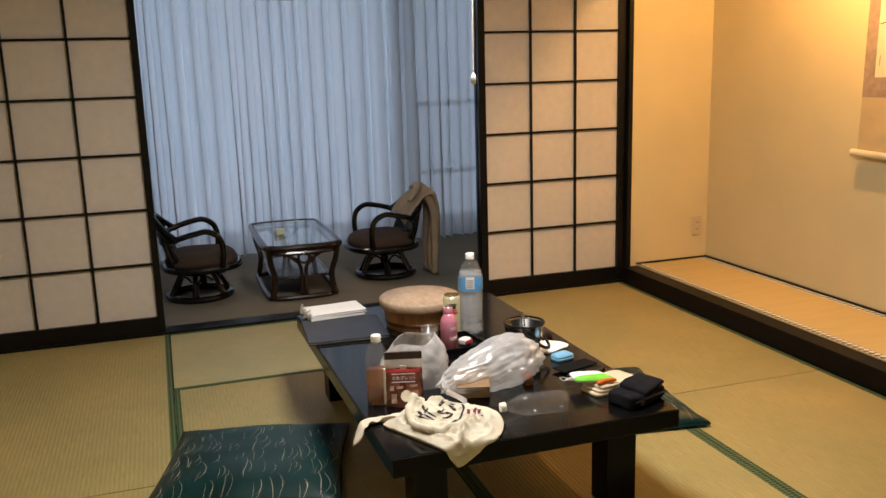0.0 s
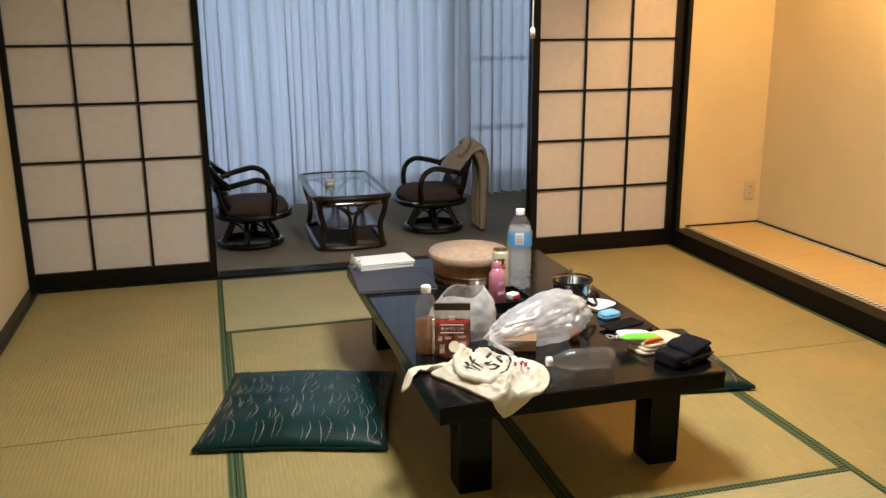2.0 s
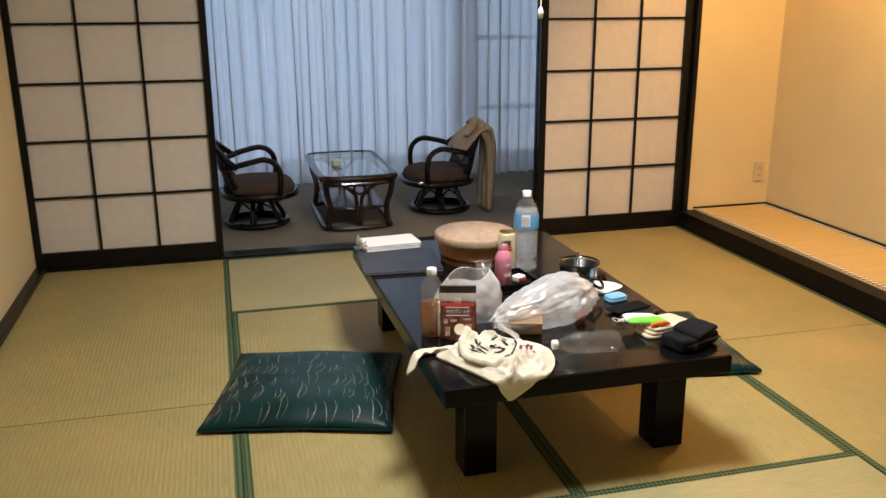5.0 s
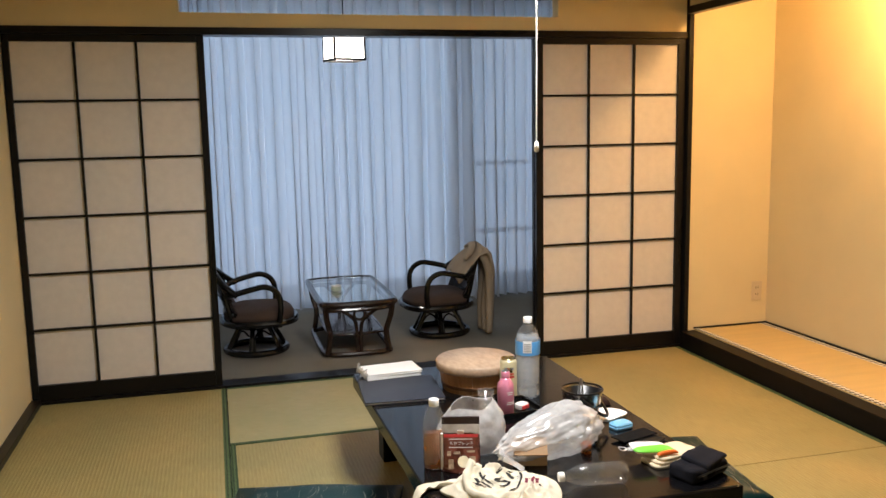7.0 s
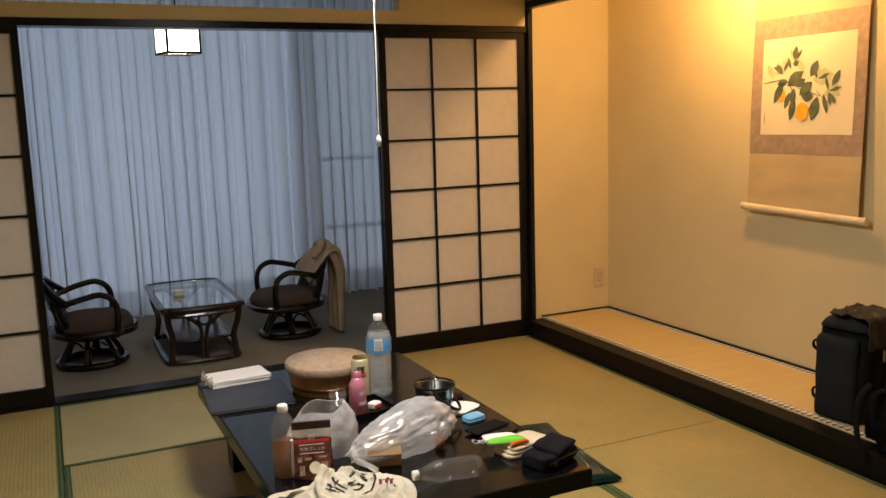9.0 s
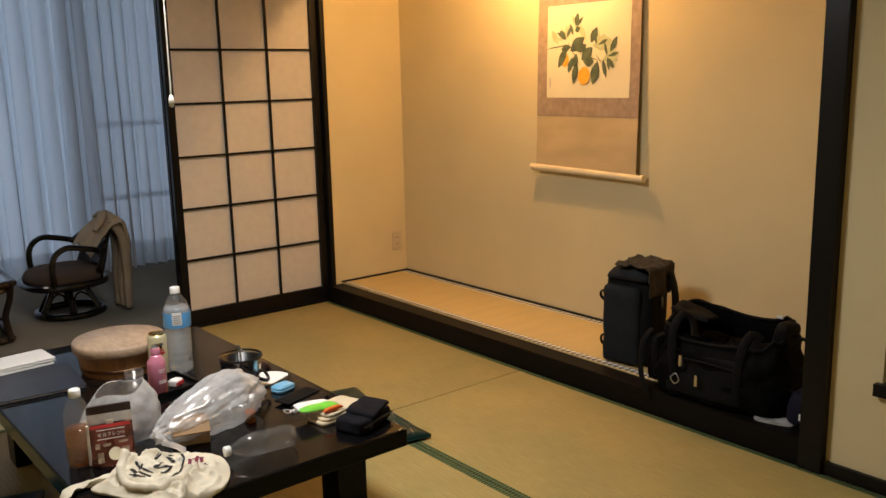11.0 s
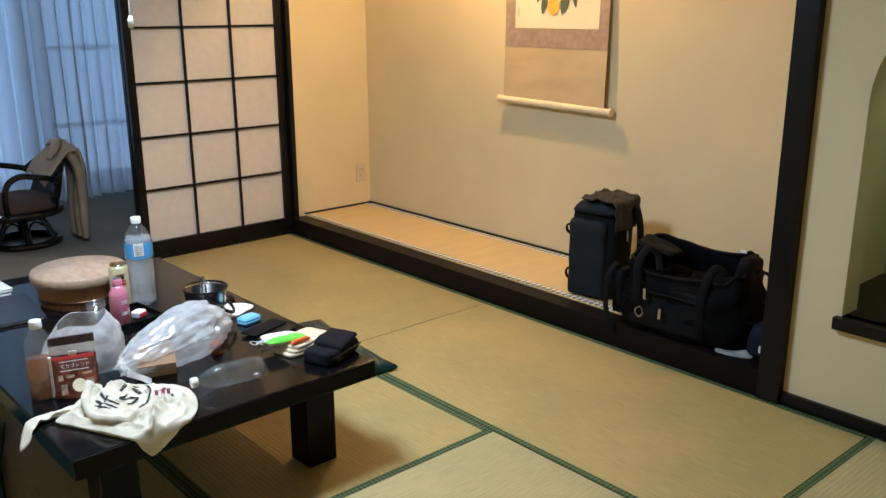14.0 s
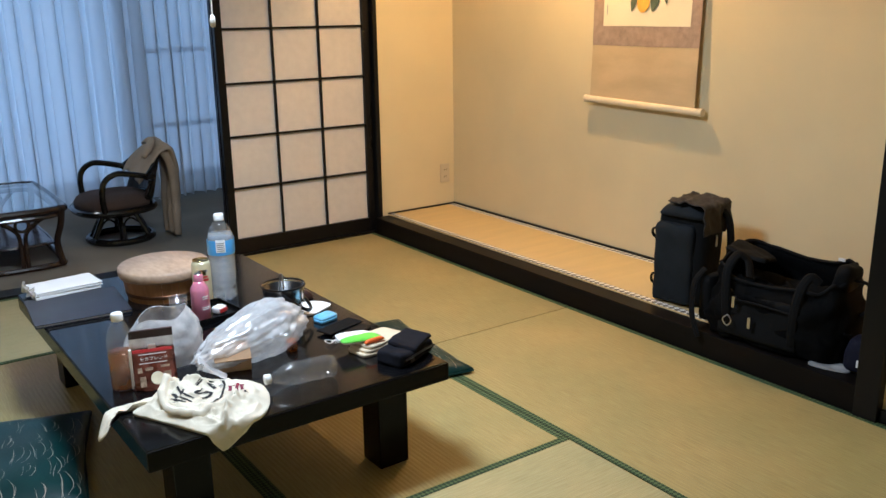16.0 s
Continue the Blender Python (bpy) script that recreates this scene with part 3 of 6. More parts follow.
part("cord_knob", lathe([(0.003, 1.295), (0.007, 1.299), (0.008, 1.315), (0.004, 1.328)], 12), M_WHITE, rl, "white cord knob", True)

# socket on the alcove side wall
so = thing("wall_socket", pose(4.174, -0.001, 0.315), "ivory double wall socket on the alcove wall", "socket")
part("plate", box(-0.035, 0.035, -0.007, 0.0, -0.06, 0.06, bevel=0.003), M_IVORYP, so)
for z in (-0.022, 0.022):
    for s in (-1, 1):
        part("slot", box(s * 0.008 - 0.0015, s * 0.008 + 0.0015, -0.0078, -0.0065, z - 0.006, z + 0.006), M_BLACKP, so)

from mathutils.bvhtree import BVHTree


def blob(outline, top, base=0.0, rings=10, n=5, lip=0.004):
    """A soft closed shape over a smooth outline; top(x, y, r) is its height above base, r runs from 0 inside to 1 at the rim."""
    line = spline([(x, y, 0) for x, y in outline], n, True)
    c = sum(line, Vector()) / len(line)
    bm, k = bmesh.new(), len(line)
    up, dn = [], []
    for i in range(1, rings + 1):
        r = (i / rings) ** 0.8
        up.append([bm.verts.new((p.x, p.y, base + lip + top(p.x, p.y, r))) for p in (c + (q - c) * r for q in line)])
        dn.append([bm.verts.new((p.x, p.y, base + min(0.0, top(p.x, p.y, r)))) for p in (c + (q - c) * r * 0.985 for q in line)])
    cu, cd = bm.verts.new((c.x, c.y, base + lip + top(c.x, c.y, 0))), bm.verts.new((c.x, c.y, base))
    for j in range(k):
        m = (j + 1) % k
        bm.faces.new((cu, up[0][j], up[0][m]))
        bm.faces.new((cd, dn[0][m], dn[0][j]))
        for a, b in zip(up, up[1:]):
            bm.faces.new((a[j], b[j], b[m], a[m]))
        for a, b in zip(dn, dn[1:]):
            bm.faces.new((a[m], b[m], b[j], a[j]))
        bm.faces.new((up[-1][j], dn[-1][j], dn[-1][m], up[-1][m]))
    return bm


def fold(x, y, s, seed=0.0):
    """Ridged noise for creases, 0 to 1."""
    return 1 - abs(noise.noise(Vector((x * s, y * s, seed)))) * 2


def soft_box(hx, hy, z0, z1, rough=0.006, seed=0.0, cuts=5, bevel=0.03, taper=1.0):
    """A padded box with rounded edges and slightly uneven faces."""
    bm = box(-hx, hx, -hy, hy, z0, z1)
    bmesh.ops.subdivide_edges(bm, edges=bm.edges[:], cuts=cuts, use_grid_fill=True)
    c = Vector((0, 0, (z0 + z1) / 2))
    h = Vector((hx, hy, (z1 - z0) / 2))
    bv = min(bevel, hx * 0.8, hy * 0.8, h.z * 0.8)
    for v in bm.verts:
        p = v.co - c
        inner = Vector([max(-(h[i] - bv), min(h[i] - bv, p[i])) for i in range(3)])
        d = p - inner
        if d.length > 1e-6:
            p = inner + d.normalized() * bv
        t = (p.z + h.z) / (2 * h.z)
        k = 1 + (taper - 1) * t
        nz = noise.noise_vector(v.co * 9 + Vector((seed, seed, seed))) + 0.5 * noise.noise_vector(v.co * 24 + Vector((seed, 3, seed)))
        p = Vector((p.x * k, p.y * k, p.z)) + c
        p += nz * rough * (0.25 if t < 0.02 else 1)
        p.z = max(p.z, z0 + 0.0005)
        v.co = p
    bmesh.ops.recalc_face_normals(bm, faces=bm.faces[:])
    return bm


def arc_patch(rad, half, z0, z1, turn=-90.0, thick=0.0006):
    """A strip that hugs a round body of radius rad, half a width in metres."""
    bm = bmesh.new()
    da, k = half / rad, 6
    cols = []
    for i in range(k + 1):
        a = radians(turn) - da + 2 * da * i / k
        cols.append([bm.verts.new((rr * math.cos(a), rr * math.sin(a), z)) for rr in (rad, rad + thick) for z in (z0, z1)])
    for a, b in zip(cols, cols[1:]):
        bm.faces.new((a[2], b[2], b[3], a[3]))
        bm.faces.new((a[3], b[3], b[1], a[1]))
        bm.faces.new((a[0], b[0], b[2], a[2]))
    return bm


def words(name, text, size, m, material, parent, depth=0.0004):
    """Lettering in the built-in font as a mesh."""
    c = bpy.data.curves.new(name, "FONT")
    c.body, c.size, c.align_x, c.align_y, c.extrude = text, size, "CENTER", "CENTER", depth
    tmp = new("letters_tmp", c)
    me = bpy.data.meshes.new_from_object(tmp.evaluated_get(bpy.context.evaluated_depsgraph_get()))
    bpy.data.objects.remove(tmp)
    me.materials.clear()
    me.materials.append(material)
    ob = new(name, me)
    ob.parent = parent
    ob.matrix_basis = m
    return ob


M_SATIN = mk("green_satin", (0.003, 0.026, 0.026), 0.40, 0.4, 7, 300, 0.2, spec=0.22)
M_STITCH = mk("gold_thread", (0.34, 0.30, 0.24), 0.5, 0.25, 30, 200, 0.1)
M_WOODT = mk("worn_pale_wood", (0.40, 0.26, 0.165), 0.55, 0.3, 7, 60, 0.2, stretch=(1, 0.4, 1), col2=(0.50, 0.37, 0.26))
M_WOODB = mk("amber_stave_wood", (0.36, 0.18, 0.07), 0.4, 0.35, 5, 45, 0.15, stretch=(3, 3, 0.3), rand=0.12)
M_COPPER = mk("dark_copper_hoop", (0.16, 0.08, 0.04), 0.4, 0.3, 20, 120, 0.1, metal=0.7)
M_PAPERW = mk("white_paper", (0.86, 0.85, 0.84), 0.7, 0.04, 8, 150, 0.05)
M_FOLDER = mk("dark_blue_folder", (0.018, 0.02, 0.032), 0.45, 0.2, 6, 200, 0.1)
M_PET = film("clear_pet", (0.9, 0.93, 0.95), 0.945, 0.06, 24, 0.25, 1.15)
M_WATER = film("frosty_water", (0.88, 0.93, 0.97), 0.68, 0.10, 5, 0.1, 0.8)
M_TEA = film("brown_tea", (0.30, 0.095, 0.010), 0.32, 0.06, 12, 0.1, 1.0)
M_BLUEL = mk("blue_label", (0.11, 0.36, 0.74), 0.35, 0.12, 20, 120, 0.03)
M_CAP = mk("white_cap", (0.85, 0.85, 0.84), 0.35, 0.03, 20, 120, 0.02)
M_GREYP = mk("grey_print", (0.25, 0.26, 0.28), 0.5, 0.1, 20, 120, 0.02)
M_PINK = mk("pink_metal", (0.72, 0.26, 0.38), 0.3, 0.12, 8, 120, 0.03, metal=0.25)
M_CAN = mk("cream_can", (0.66, 0.60, 0.38), 0.3, 0.1, 12, 120, 0.03, metal=0.3)
M_GOLD = mk("gold_rim", (0.65, 0.5, 0.22), 0.25, 0.1, 12, 120, 0.03, metal=1.0)
M_RED = mk("red_print", (0.5, 0.04, 0.04), 0.4, 0.15, 15, 120, 0.03)
M_GREENP = mk("green_print", (0.03, 0.16, 0.06), 0.4, 0.15, 15, 120, 0.03)
M_BROWNP = mk("brown_coffee_foil", (0.10, 0.028, 0.018), 0.3, 0.4, 22, 90, 0.2, col2=(0.20, 0.055, 0.035))
M_BROWND = mk("dark_brown_header", (0.03, 0.011, 0.009), 0.4, 0.2, 15, 90, 0.05)
M_BAG = film("crumpled_clear_bag", (0.97, 0.97, 0.98), 0.56, 0.20, 14, 0.5, 1.6)
M_BAGM = film("milky_bag", (0.97, 0.97, 0.98), 0.56, 0.14, 18, 0.4, 1.5)
M_CARD = mk("brown_cardboard", (0.34, 0.215, 0.115), 0.85, 0.12, 8, 150, 0.15)
M_CANVAS = mk("cream_canvas", (0.68, 0.62, 0.49), 0.95, 0.1, 9, 420, 0.6, dist=0.001)
M_INK = mk("black_ink", (0.02, 0.018, 0.018), 0.8, 0.3, 40, 200, 0.05)
M_INKR = mk("dark_red_ink", (0.16, 0.015, 0.04), 0.8, 0.3, 40, 200, 0.05)
M_BLUEC = mk("sky_blue_plastic", (0.20, 0.48, 0.74), 0.3, 0.1, 15, 120, 0.03)
M_LIME = mk("lime_green_pack", (0.18, 0.62, 0.05), 0.4, 0.15, 15, 120, 0.05)
M_ORANGE = mk("orange_plastic", (0.75, 0.14, 0.02), 0.4, 0.15, 15, 120, 0.05)
M_TOWEL = mk("cream_towel", (0.72, 0.60, 0.42), 0.98, 0.12, 12, 300, 0.9, dist=0.003)
M_COAT = mk("beige_coat_cloth", (0.34, 0.26, 0.18), 0.9, 0.18, 9, 260, 0.4)
M_CREAMP = mk("cream_painting_paper", (0.78, 0.70, 0.50), 0.85, 0.06, 5, 180, 0.05)
M_SILK = mk("beige_silk", (0.56, 0.42, 0.23), 0.6, 0.16, 4, 220, 0.15, stretch=(1, 1, 3))
M_BROCADE = mk("grey_brown_brocade", (0.36, 0.26, 0.19), 0.6, 0.26, 30, 260, 0.25)
M_LEAF = mk("ink_green_leaf", (0.085, 0.11, 0.065), 0.85, 0.5, 25, 120, 0.02)
M_LEAFP = mk("pale_green_leaf", (0.50, 0.52, 0.30), 0.85, 0.2, 25, 120, 0.02)
M_FRUIT = mk("painted_orange_fruit", (0.80, 0.40, 0.03), 0.85, 0.15, 25, 120, 0.02)
M_IVORY = mk("ivory_roller", (0.78, 0.66, 0.45), 0.4, 0.08, 8, 90, 0.03)
M_NYLON2 = mk("charcoal_nylon", (0.016, 0.018, 0.021), 0.75, 0.3, 10, 320, 0.4, spec=0.15)
M_NAVY = mk("navy_cloth", (0.010, 0.010, 0.022), 0.75, 0.3, 10, 320, 0.4, spec=0.15)
M_PALEG = mk("pale_green_soap", (0.55, 0.62, 0.5), 0.5, 0.08, 15, 120, 0.05)
M_WEAVE = checks("woven_cane", (0.028, 0.015, 0.010), (0.010, 0.006, 0.005), 0.012, 0.4)

def ruffle(length, width, seed):
    """A wavy strip of film, as at the mouth of a bag."""
    bm, g = bmesh.new(), []
    for i in range(41):
        u = -1 + i / 20
        g.append([bm.verts.new((u * length, 0.012 * math.sin(9 * u + seed) * v + 0.01 * noise.noise(Vector((u * 4, v, seed))), width * v + 0.012 * noise.noise(Vector((u * 3, v * 2, seed + 4))))) for v in (-0.5, -0.2, 0.1, 0.4, 0.7)])
    for a, b in zip(g, g[1:]):
        for j in range(4):
            bm.faces.new((a[j], b[j], b[j + 1], a[j + 1]))
    return bm


# ---- low table ----
lt = thing("low_table", pose(1.897, -1.835, 0, 0, 0, 0.7), "long low black lacquered table standing on the tatami", "table")
part("tabletop", box(-0.443, 0.445, -0.748, 0.748, 0.278, 0.3325, bevel=0.005), M_LACQ, lt)
part("top_panel", box(-0.439, 0.441, -0.744, 0.744, 0.331, 0.335, bevel=0.0015), M_LACQT, lt, "polished black top")
for sx in (-1, 1):
    part("apron", box(sx * 0.34 - 0.012, sx * 0.34 + 0.012, -0.56, 0.56, 0.235, 0.279), M_LACQ, lt)
    part("apron", box(-0.30, 0.30, sx * 0.605 - 0.012, sx * 0.605 + 0.012, 0.235, 0.279), M_LACQ, lt)
    for sy in (-1, 1):
        part("leg", box(sx * 0.307 - 0.05, sx * 0.307 + 0.05, sy * 0.603 - 0.05, sy * 0.603 + 0.05, 0.0018, 0.279, bevel=0.004), M_LACQ, lt)
TT = 0.3355

# ---- floor cushions ----


def zabuton(m, label, seed):
    t = thing("floor_cushion", m, label, "floor cushion", "floor cushions")
    h = 0.308

    def top(x, y, r):
        e = max(abs(x), abs(y)) / h
        c = (abs(x) * abs(y)) / h / h
        puff = (1 - min(1, e) ** 5.5) * (1 - 0.35 * min(1, c))
        return 0.020 + 0.056 * puff + 0.004 * noise.noise(Vector((x * 9 + seed, y * 9, 1)))

    bm = bmesh.new()
    k, rows = 26, []
    for side in (1, 0):
        g = []
        for i in range(k + 1):
            u = -1 + 2 * i / k
            row = []
            for j in range(k + 1):
                v = -1 + 2 * j / k
                pinch = 1 - 0.05 * ((1 - u * u) * v * v + (1 - v * v) * u * u)
                x, y = u * h * pinch * 1.02, v * h * pinch * 1.02
                row.append(bm.verts.new((x, y, top(x, y, 0) if side else 0.002 + 0.012 * max(abs(u), abs(v)) ** 6)))
            g.append(row)
        rows.append(g)
        for i in range(k):
            for j in range(k):
                q = (g[i][j], g[i + 1][j], g[i + 1][j + 1], g[i][j + 1])
                bm.faces.new(q if side else q[::-1])
    a, b = rows
    for i in range(k):
        bm.faces.new((a[i][0], b[i][0], b[i + 1][0], a[i + 1][0]))
        bm.faces.new((a[i + 1][k], b[i + 1][k], b[i][k], a[i][k]))
        bm.faces.new((a[0][i + 1], b[0][i + 1], b[0][i], a[0][i]))
        bm.faces.new((a[k][i], b[k][i], b[k][i + 1], a[k][i + 1]))
    part("cover", bm, M_SATIN, t, "", True)
    rnd = random.Random(seed)
    pm = bmesh.new()
    reed = ((0.0, 0.0, 0.55, 0.085, -1.35), (0.017, -0.012, 0.65, 0.060, -1.3), (-0.014, -0.004, 0.12, 0.072, -0.5), (0.006, 0.026, 0.75, 0.055, -1.6), (-0.006, -0.014, -0.15, 0.05, 0.35))
    for gx in range(8):
        for gy in range(6):
            cx = -0.275 + 0.078 * gx + rnd.uniform(-0.012, 0.012) + (0.044 if gy % 2 else 0)
            cy = -0.285 + 0.098 * gy + rnd.uniform(-0.012, 0.012)
            size = rnd.choice((0.7, 0.9, 1.0, 1.15))
            for ox, oy, lean, ln, bend in rnd.sample(reed, rnd.randint(2, 5)):
                x, y, a_, ln = cx + ox * size, cy + oy * size, lean + rnd.uniform(-0.15, 0.15), ln * size * rnd.uniform(1.15, 1.55)
                pts = []
                for _ in range(9):
                    pts.append((x, y))
                    x, y, a_ = x + math.sin(a_) * ln / 8, y + math.cos(a_) * ln / 8, a_ + bend / 8
                if any(max(abs(q[0]), abs(q[1])) > 0.30 for q in pts):
                    continue
                wd = rnd.choice((0.0005, 0.0007, 0.0010))
                vs = [[pm.verts.new((px + q * wd * math.sin(math.pi * (0.12 + 0.86 * i / 8)), py, top(px, py, 0) + 0.0016)) for q in (-1, 1)] for i, (px, py) in enumerate(pts)]
                for (p, q), (r_, s_) in zip(vs, vs[1:]):
                    pm.faces.new((p, q, s_, r_))
    tagged(part("grass_pattern", pm, M_STITCH, t, "pale gold woven grass blades"), kind="stuff")
    pp = [(s * h * 1.02, w * h * 1.02, 0.013) for s, w in ((-1, -1), (1, -1), (1, 1), (-1, 1))]
    for i in range(4):
        p, q = Vector(pp[i]), Vector(pp[(i + 1) % 4])
        mid = (p + q) / 2 * 0.95
        mid.z = 0.013
        part("piping", tube([p, (p + mid) / 2 * 1.0, mid, (q + mid) / 2, q], 0.004, 6, 4), M_SATIN, t)
    return t


zabuton(pose(1.170, -1.793, 0.0, 0, 0, -14.5), "dark green satin floor cushion with pale grass pattern on the tatami", 3)
zabuton(pose(2.54, -1.735, 0.0, 0, 0, -6), "dark green satin floor cushion tucked under the low table", 8)

# ---- things on the table ----
tub = thing("wooden_tub", pose(1.897, -1.42, TT), "round wooden rice tub with a worn pale lid", "tub")
for i in range(16):
    a0, a1 = 2 * math.pi * i / 16, 2 * math.pi * (i + 0.985) / 16
    bm = bmesh.new()
    ring = []
    for r0, z in ((0.136, 0.0), (0.145, 0.055), (0.149, 0.0795)):
        ring.append([bm.verts.new((rr * math.cos(a), rr * math.sin(a), z)) for a in (a0, (a0 + a1) / 2, a1) for rr in (r0,)] +
                    [bm.verts.new(((r0 - 0.016) * math.cos(a), (r0 - 0.016) * math.sin(a), z)) for a in (a1, (a0 + a1) / 2, a0)])
    for p, q in zip(ring, ring[1:]):
        for j in range(6):
            bm.faces.new((p[j], p[(j + 1) % 6], q[(j + 1) % 6], q[j]))
    bm.faces.new(ring[0][::-1])
    bm.faces.new(ring[-1])
    part("stave", bm, M_WOODB, tub)
part("bottom", lathe([(0.12, 0.004), (0.123, 0.004), (0.123, 0.016)], 24), M_WOODB, tub)
part("hoop", lathe([(0.1405, 0.018), (0.1425, 0.02), (0.1435, 0.03), (0.1415, 0.032)], 40, caps=False), M_COPPER, tub, "dark copper hoop")
part("lid", lathe([(0.150, 0.080), (0.158, 0.081), (0.162, 0.087), (0.1625, 0.110), (0.157, 0.118), (0.0, 0.121)], 48, caps=False), M_WOODT, tub, "worn pale wooden lid", True)

fo = thing("folder", pose(1.588, -1.395, TT, 0, 0, -4), "dark blue flat folder lying on the low table", "folder")
part("cover", box(-0.155, 0.155, -0.155, 0.155, 0.009, 0.012, bevel=0.001), M_FOLDER, fo)
part("cover", box(-0.155, 0.155, -0.155, 0.155, 0.0, 0.003, bevel=0.001), M_FOLDER, fo)
part("sheets", box(-0.15, 0.15, -0.15, 0.152, 0.003, 0.009), M_PAPERW, fo, "white paper edge")
st = thing("paper_stack", pose(1.592, -1.172, TT + 0.0125, 0, 0, 6), "stack of white paper sheets in a clear sleeve on a folder", "paper")
rnd = random.Random(4)
for i in range(7):
    p = part("sheet", box(-0.115, 0.115, -0.074, 0.074, 0.0, 0.0031, bevel=0.0008), M_PAPERW, st)
    p.matrix_basis = pose(rnd.uniform(-0.006, 0.006), rnd.uniform(-0.006, 0.006), 0.0034 * i, 0, 0, rnd.uniform(-4, 4))
part("plastic_sleeve", ruffle(0.08, 0.03, 3), M_BAG, st, "clear crinkled sleeve", True).matrix_basis = pose(-0.122, 0.0, 0.014, 0, 0, 90)


def turned(name, profile, material, parent, label="", sides=28):
    return part(name, lathe(profile, sides), material, parent, label, True)


bw = thing("water_bottle", pose(2.05, -1.605, TT, 0, 0, 200) @ Matrix.Diagonal((1.09, 1.09, 1.0, 1)), "large clear plastic water bottle with blue label", "bottle")
prof = [(0.036, 0.0), (0.042, 0.006), (0.0435, 0.02)]
for i in range(5):
    z = 0.03 + i * 0.026
    prof += [(0.0435, z), (0.0415, z + 0.008), (0.0415, z + 0.014), (0.0435, z + 0.02)]
prof += [(0.0435, 0.165), (0.0435, 0.225), (0.041, 0.24), (0.032, 0.262), (0.02, 0.28), (0.0145, 0.287), (0.0145, 0.297)]
turned("bottle_body", prof, M_PET, bw, "clear ribbed plastic")
turned("water", [(0.034, 0.003), (0.0395, 0.008), (0.0402, 0.02), (0.0402, 0.228), (0.036, 0.244)], M_WATER, bw, "icy cloudy water")
part("label_band", lathe([(0.0442, 0.17), (0.0444, 0.172), (0.0444, 0.222), (0.0442, 0.224)], 28, caps=False), M_BLUEL, bw, "blue printed label", True)
part("print_block", arc_patch(0.0446, 0.015, 0.182, 0.228, 48), M_CAP, bw, "white text panel")
for i in range(5):
    part("print_bar", arc_patch(0.0453, 0.012, 0.187 + 0.007 * i, 0.1895 + 0.007 * i, 48), M_GREYP, bw)
turned("cap", [(0.0155, 0.29), (0.0158, 0.292), (0.0158, 0.310), (0.014, 0.313)], M_CAP, bw, "white screw cap", 20)

cn = thing("drink_can", pose(1.968, -1.612, TT, 0, 0, -20), "cream and gold drink can with red print", "can")
turned("can_body", [(0.026, 0), (0.0328, 0.008), (0.0331, 0.012), (0.0331, 0.145), (0.0275, 0.157)], M_CAN, cn)
turned("rim", [(0.0275, 0.1565), (0.0285, 0.158), (0.0285, 0.161), (0.026, 0.161), (0.025, 0.158)], M_GOLD, cn, "gold metal rim", 24)
for z, w, h, mt in ((0.104, 0.018, 0.003, M_RED), (0.093, 0.020, 0.004, M_RED), (0.066, 0.006, 0.018, M_GREENP), (0.125, 0.017, 0.004, M_GREYP), (0.035, 0.012, 0.004, M_GREYP), (0.12, 0.012, 0.010, M_GOLD)):
    part("print_bar", arc_patch(0.0333, w, z - h, z + h, -82), mt, cn)

tr = thing("tray", pose(1.915, -1.745, TT, 0, 0, 8), "small black lacquered tray under drinks", "tray")
part("tray_base", box(-0.10, 0.11, -0.09, 0.09, 0.0, 0.006, bevel=0.002), M_LACQ, tr)
for x0, x1, y0, y1 in ((-0.10, 0.11, 0.084, 0.09), (-0.10, 0.11, -0.09, -0.084), (-0.10, -0.094, -0.084, 0.084), (0.104, 0.11, -0.084, 0.084)):
    part("tray_edge", box(x0, x1, y0, y1, 0.0062, 0.018, bevel=0.001), M_LACQ, tr)
pkt = thing("snack_packet", pose(1.965, -1.765, TT + 0.0065, 0, 0, 30), "small red and white wrapped snack on the tray", "packet")
part("wrapper", soft_box(0.022, 0.018, 0, 0.026, 0.003, 4, 3, 0.008), M_PAPERW, pkt)
part("print_bar", box(-0.018, 0.018, -0.0225, -0.0175, 0.006, 0.018, bevel=0.001), M_RED, pkt)
gl = thing("drinking_glass", pose(1.838, -1.735, TT + 0.0065), "small clear drinking glass on the tray", "glass")
turned("glass_body", [(0.024, 0), (0.026, 0.002), (0.031, 0.075), (0.0295, 0.075), (0.025, 0.006)], M_PET, gl, "", 24)

pk = thing("pink_bottle", pose(1.892, -1.80, TT + 0.0065, 0, 0, 15) @ Matrix.Diagonal((1.12, 1.12, 1.06, 1)), "slim pink aluminium bottle with a screw cap", "bottle")
turned("bottle_body", [(0.024, 0), (0.027, 0.004), (0.027, 0.098), (0.025, 0.108), (0.016, 0.124), (0.0125, 0.130)], M_PINK, pk)
turned("cap", [(0.0135, 0.128), (0.0138, 0.13), (0.0138, 0.149), (0.012, 0.151)], M_PINK, pk, "pinkish metal cap", 18)
turned("cap_top", [(0.0115, 0.1512), (0.0118, 0.152), (0.0105, 0.1535)], M_STEEL, pk, "", 18)
for z, w in ((0.042, 0.013), (0.048, 0.012), (0.076, 0.010), (0.083, 0.011)):
    part("print_bar", arc_patch(0.0272, w, z - 0.0014, z + 0.0014), M_PAPERW, pk)

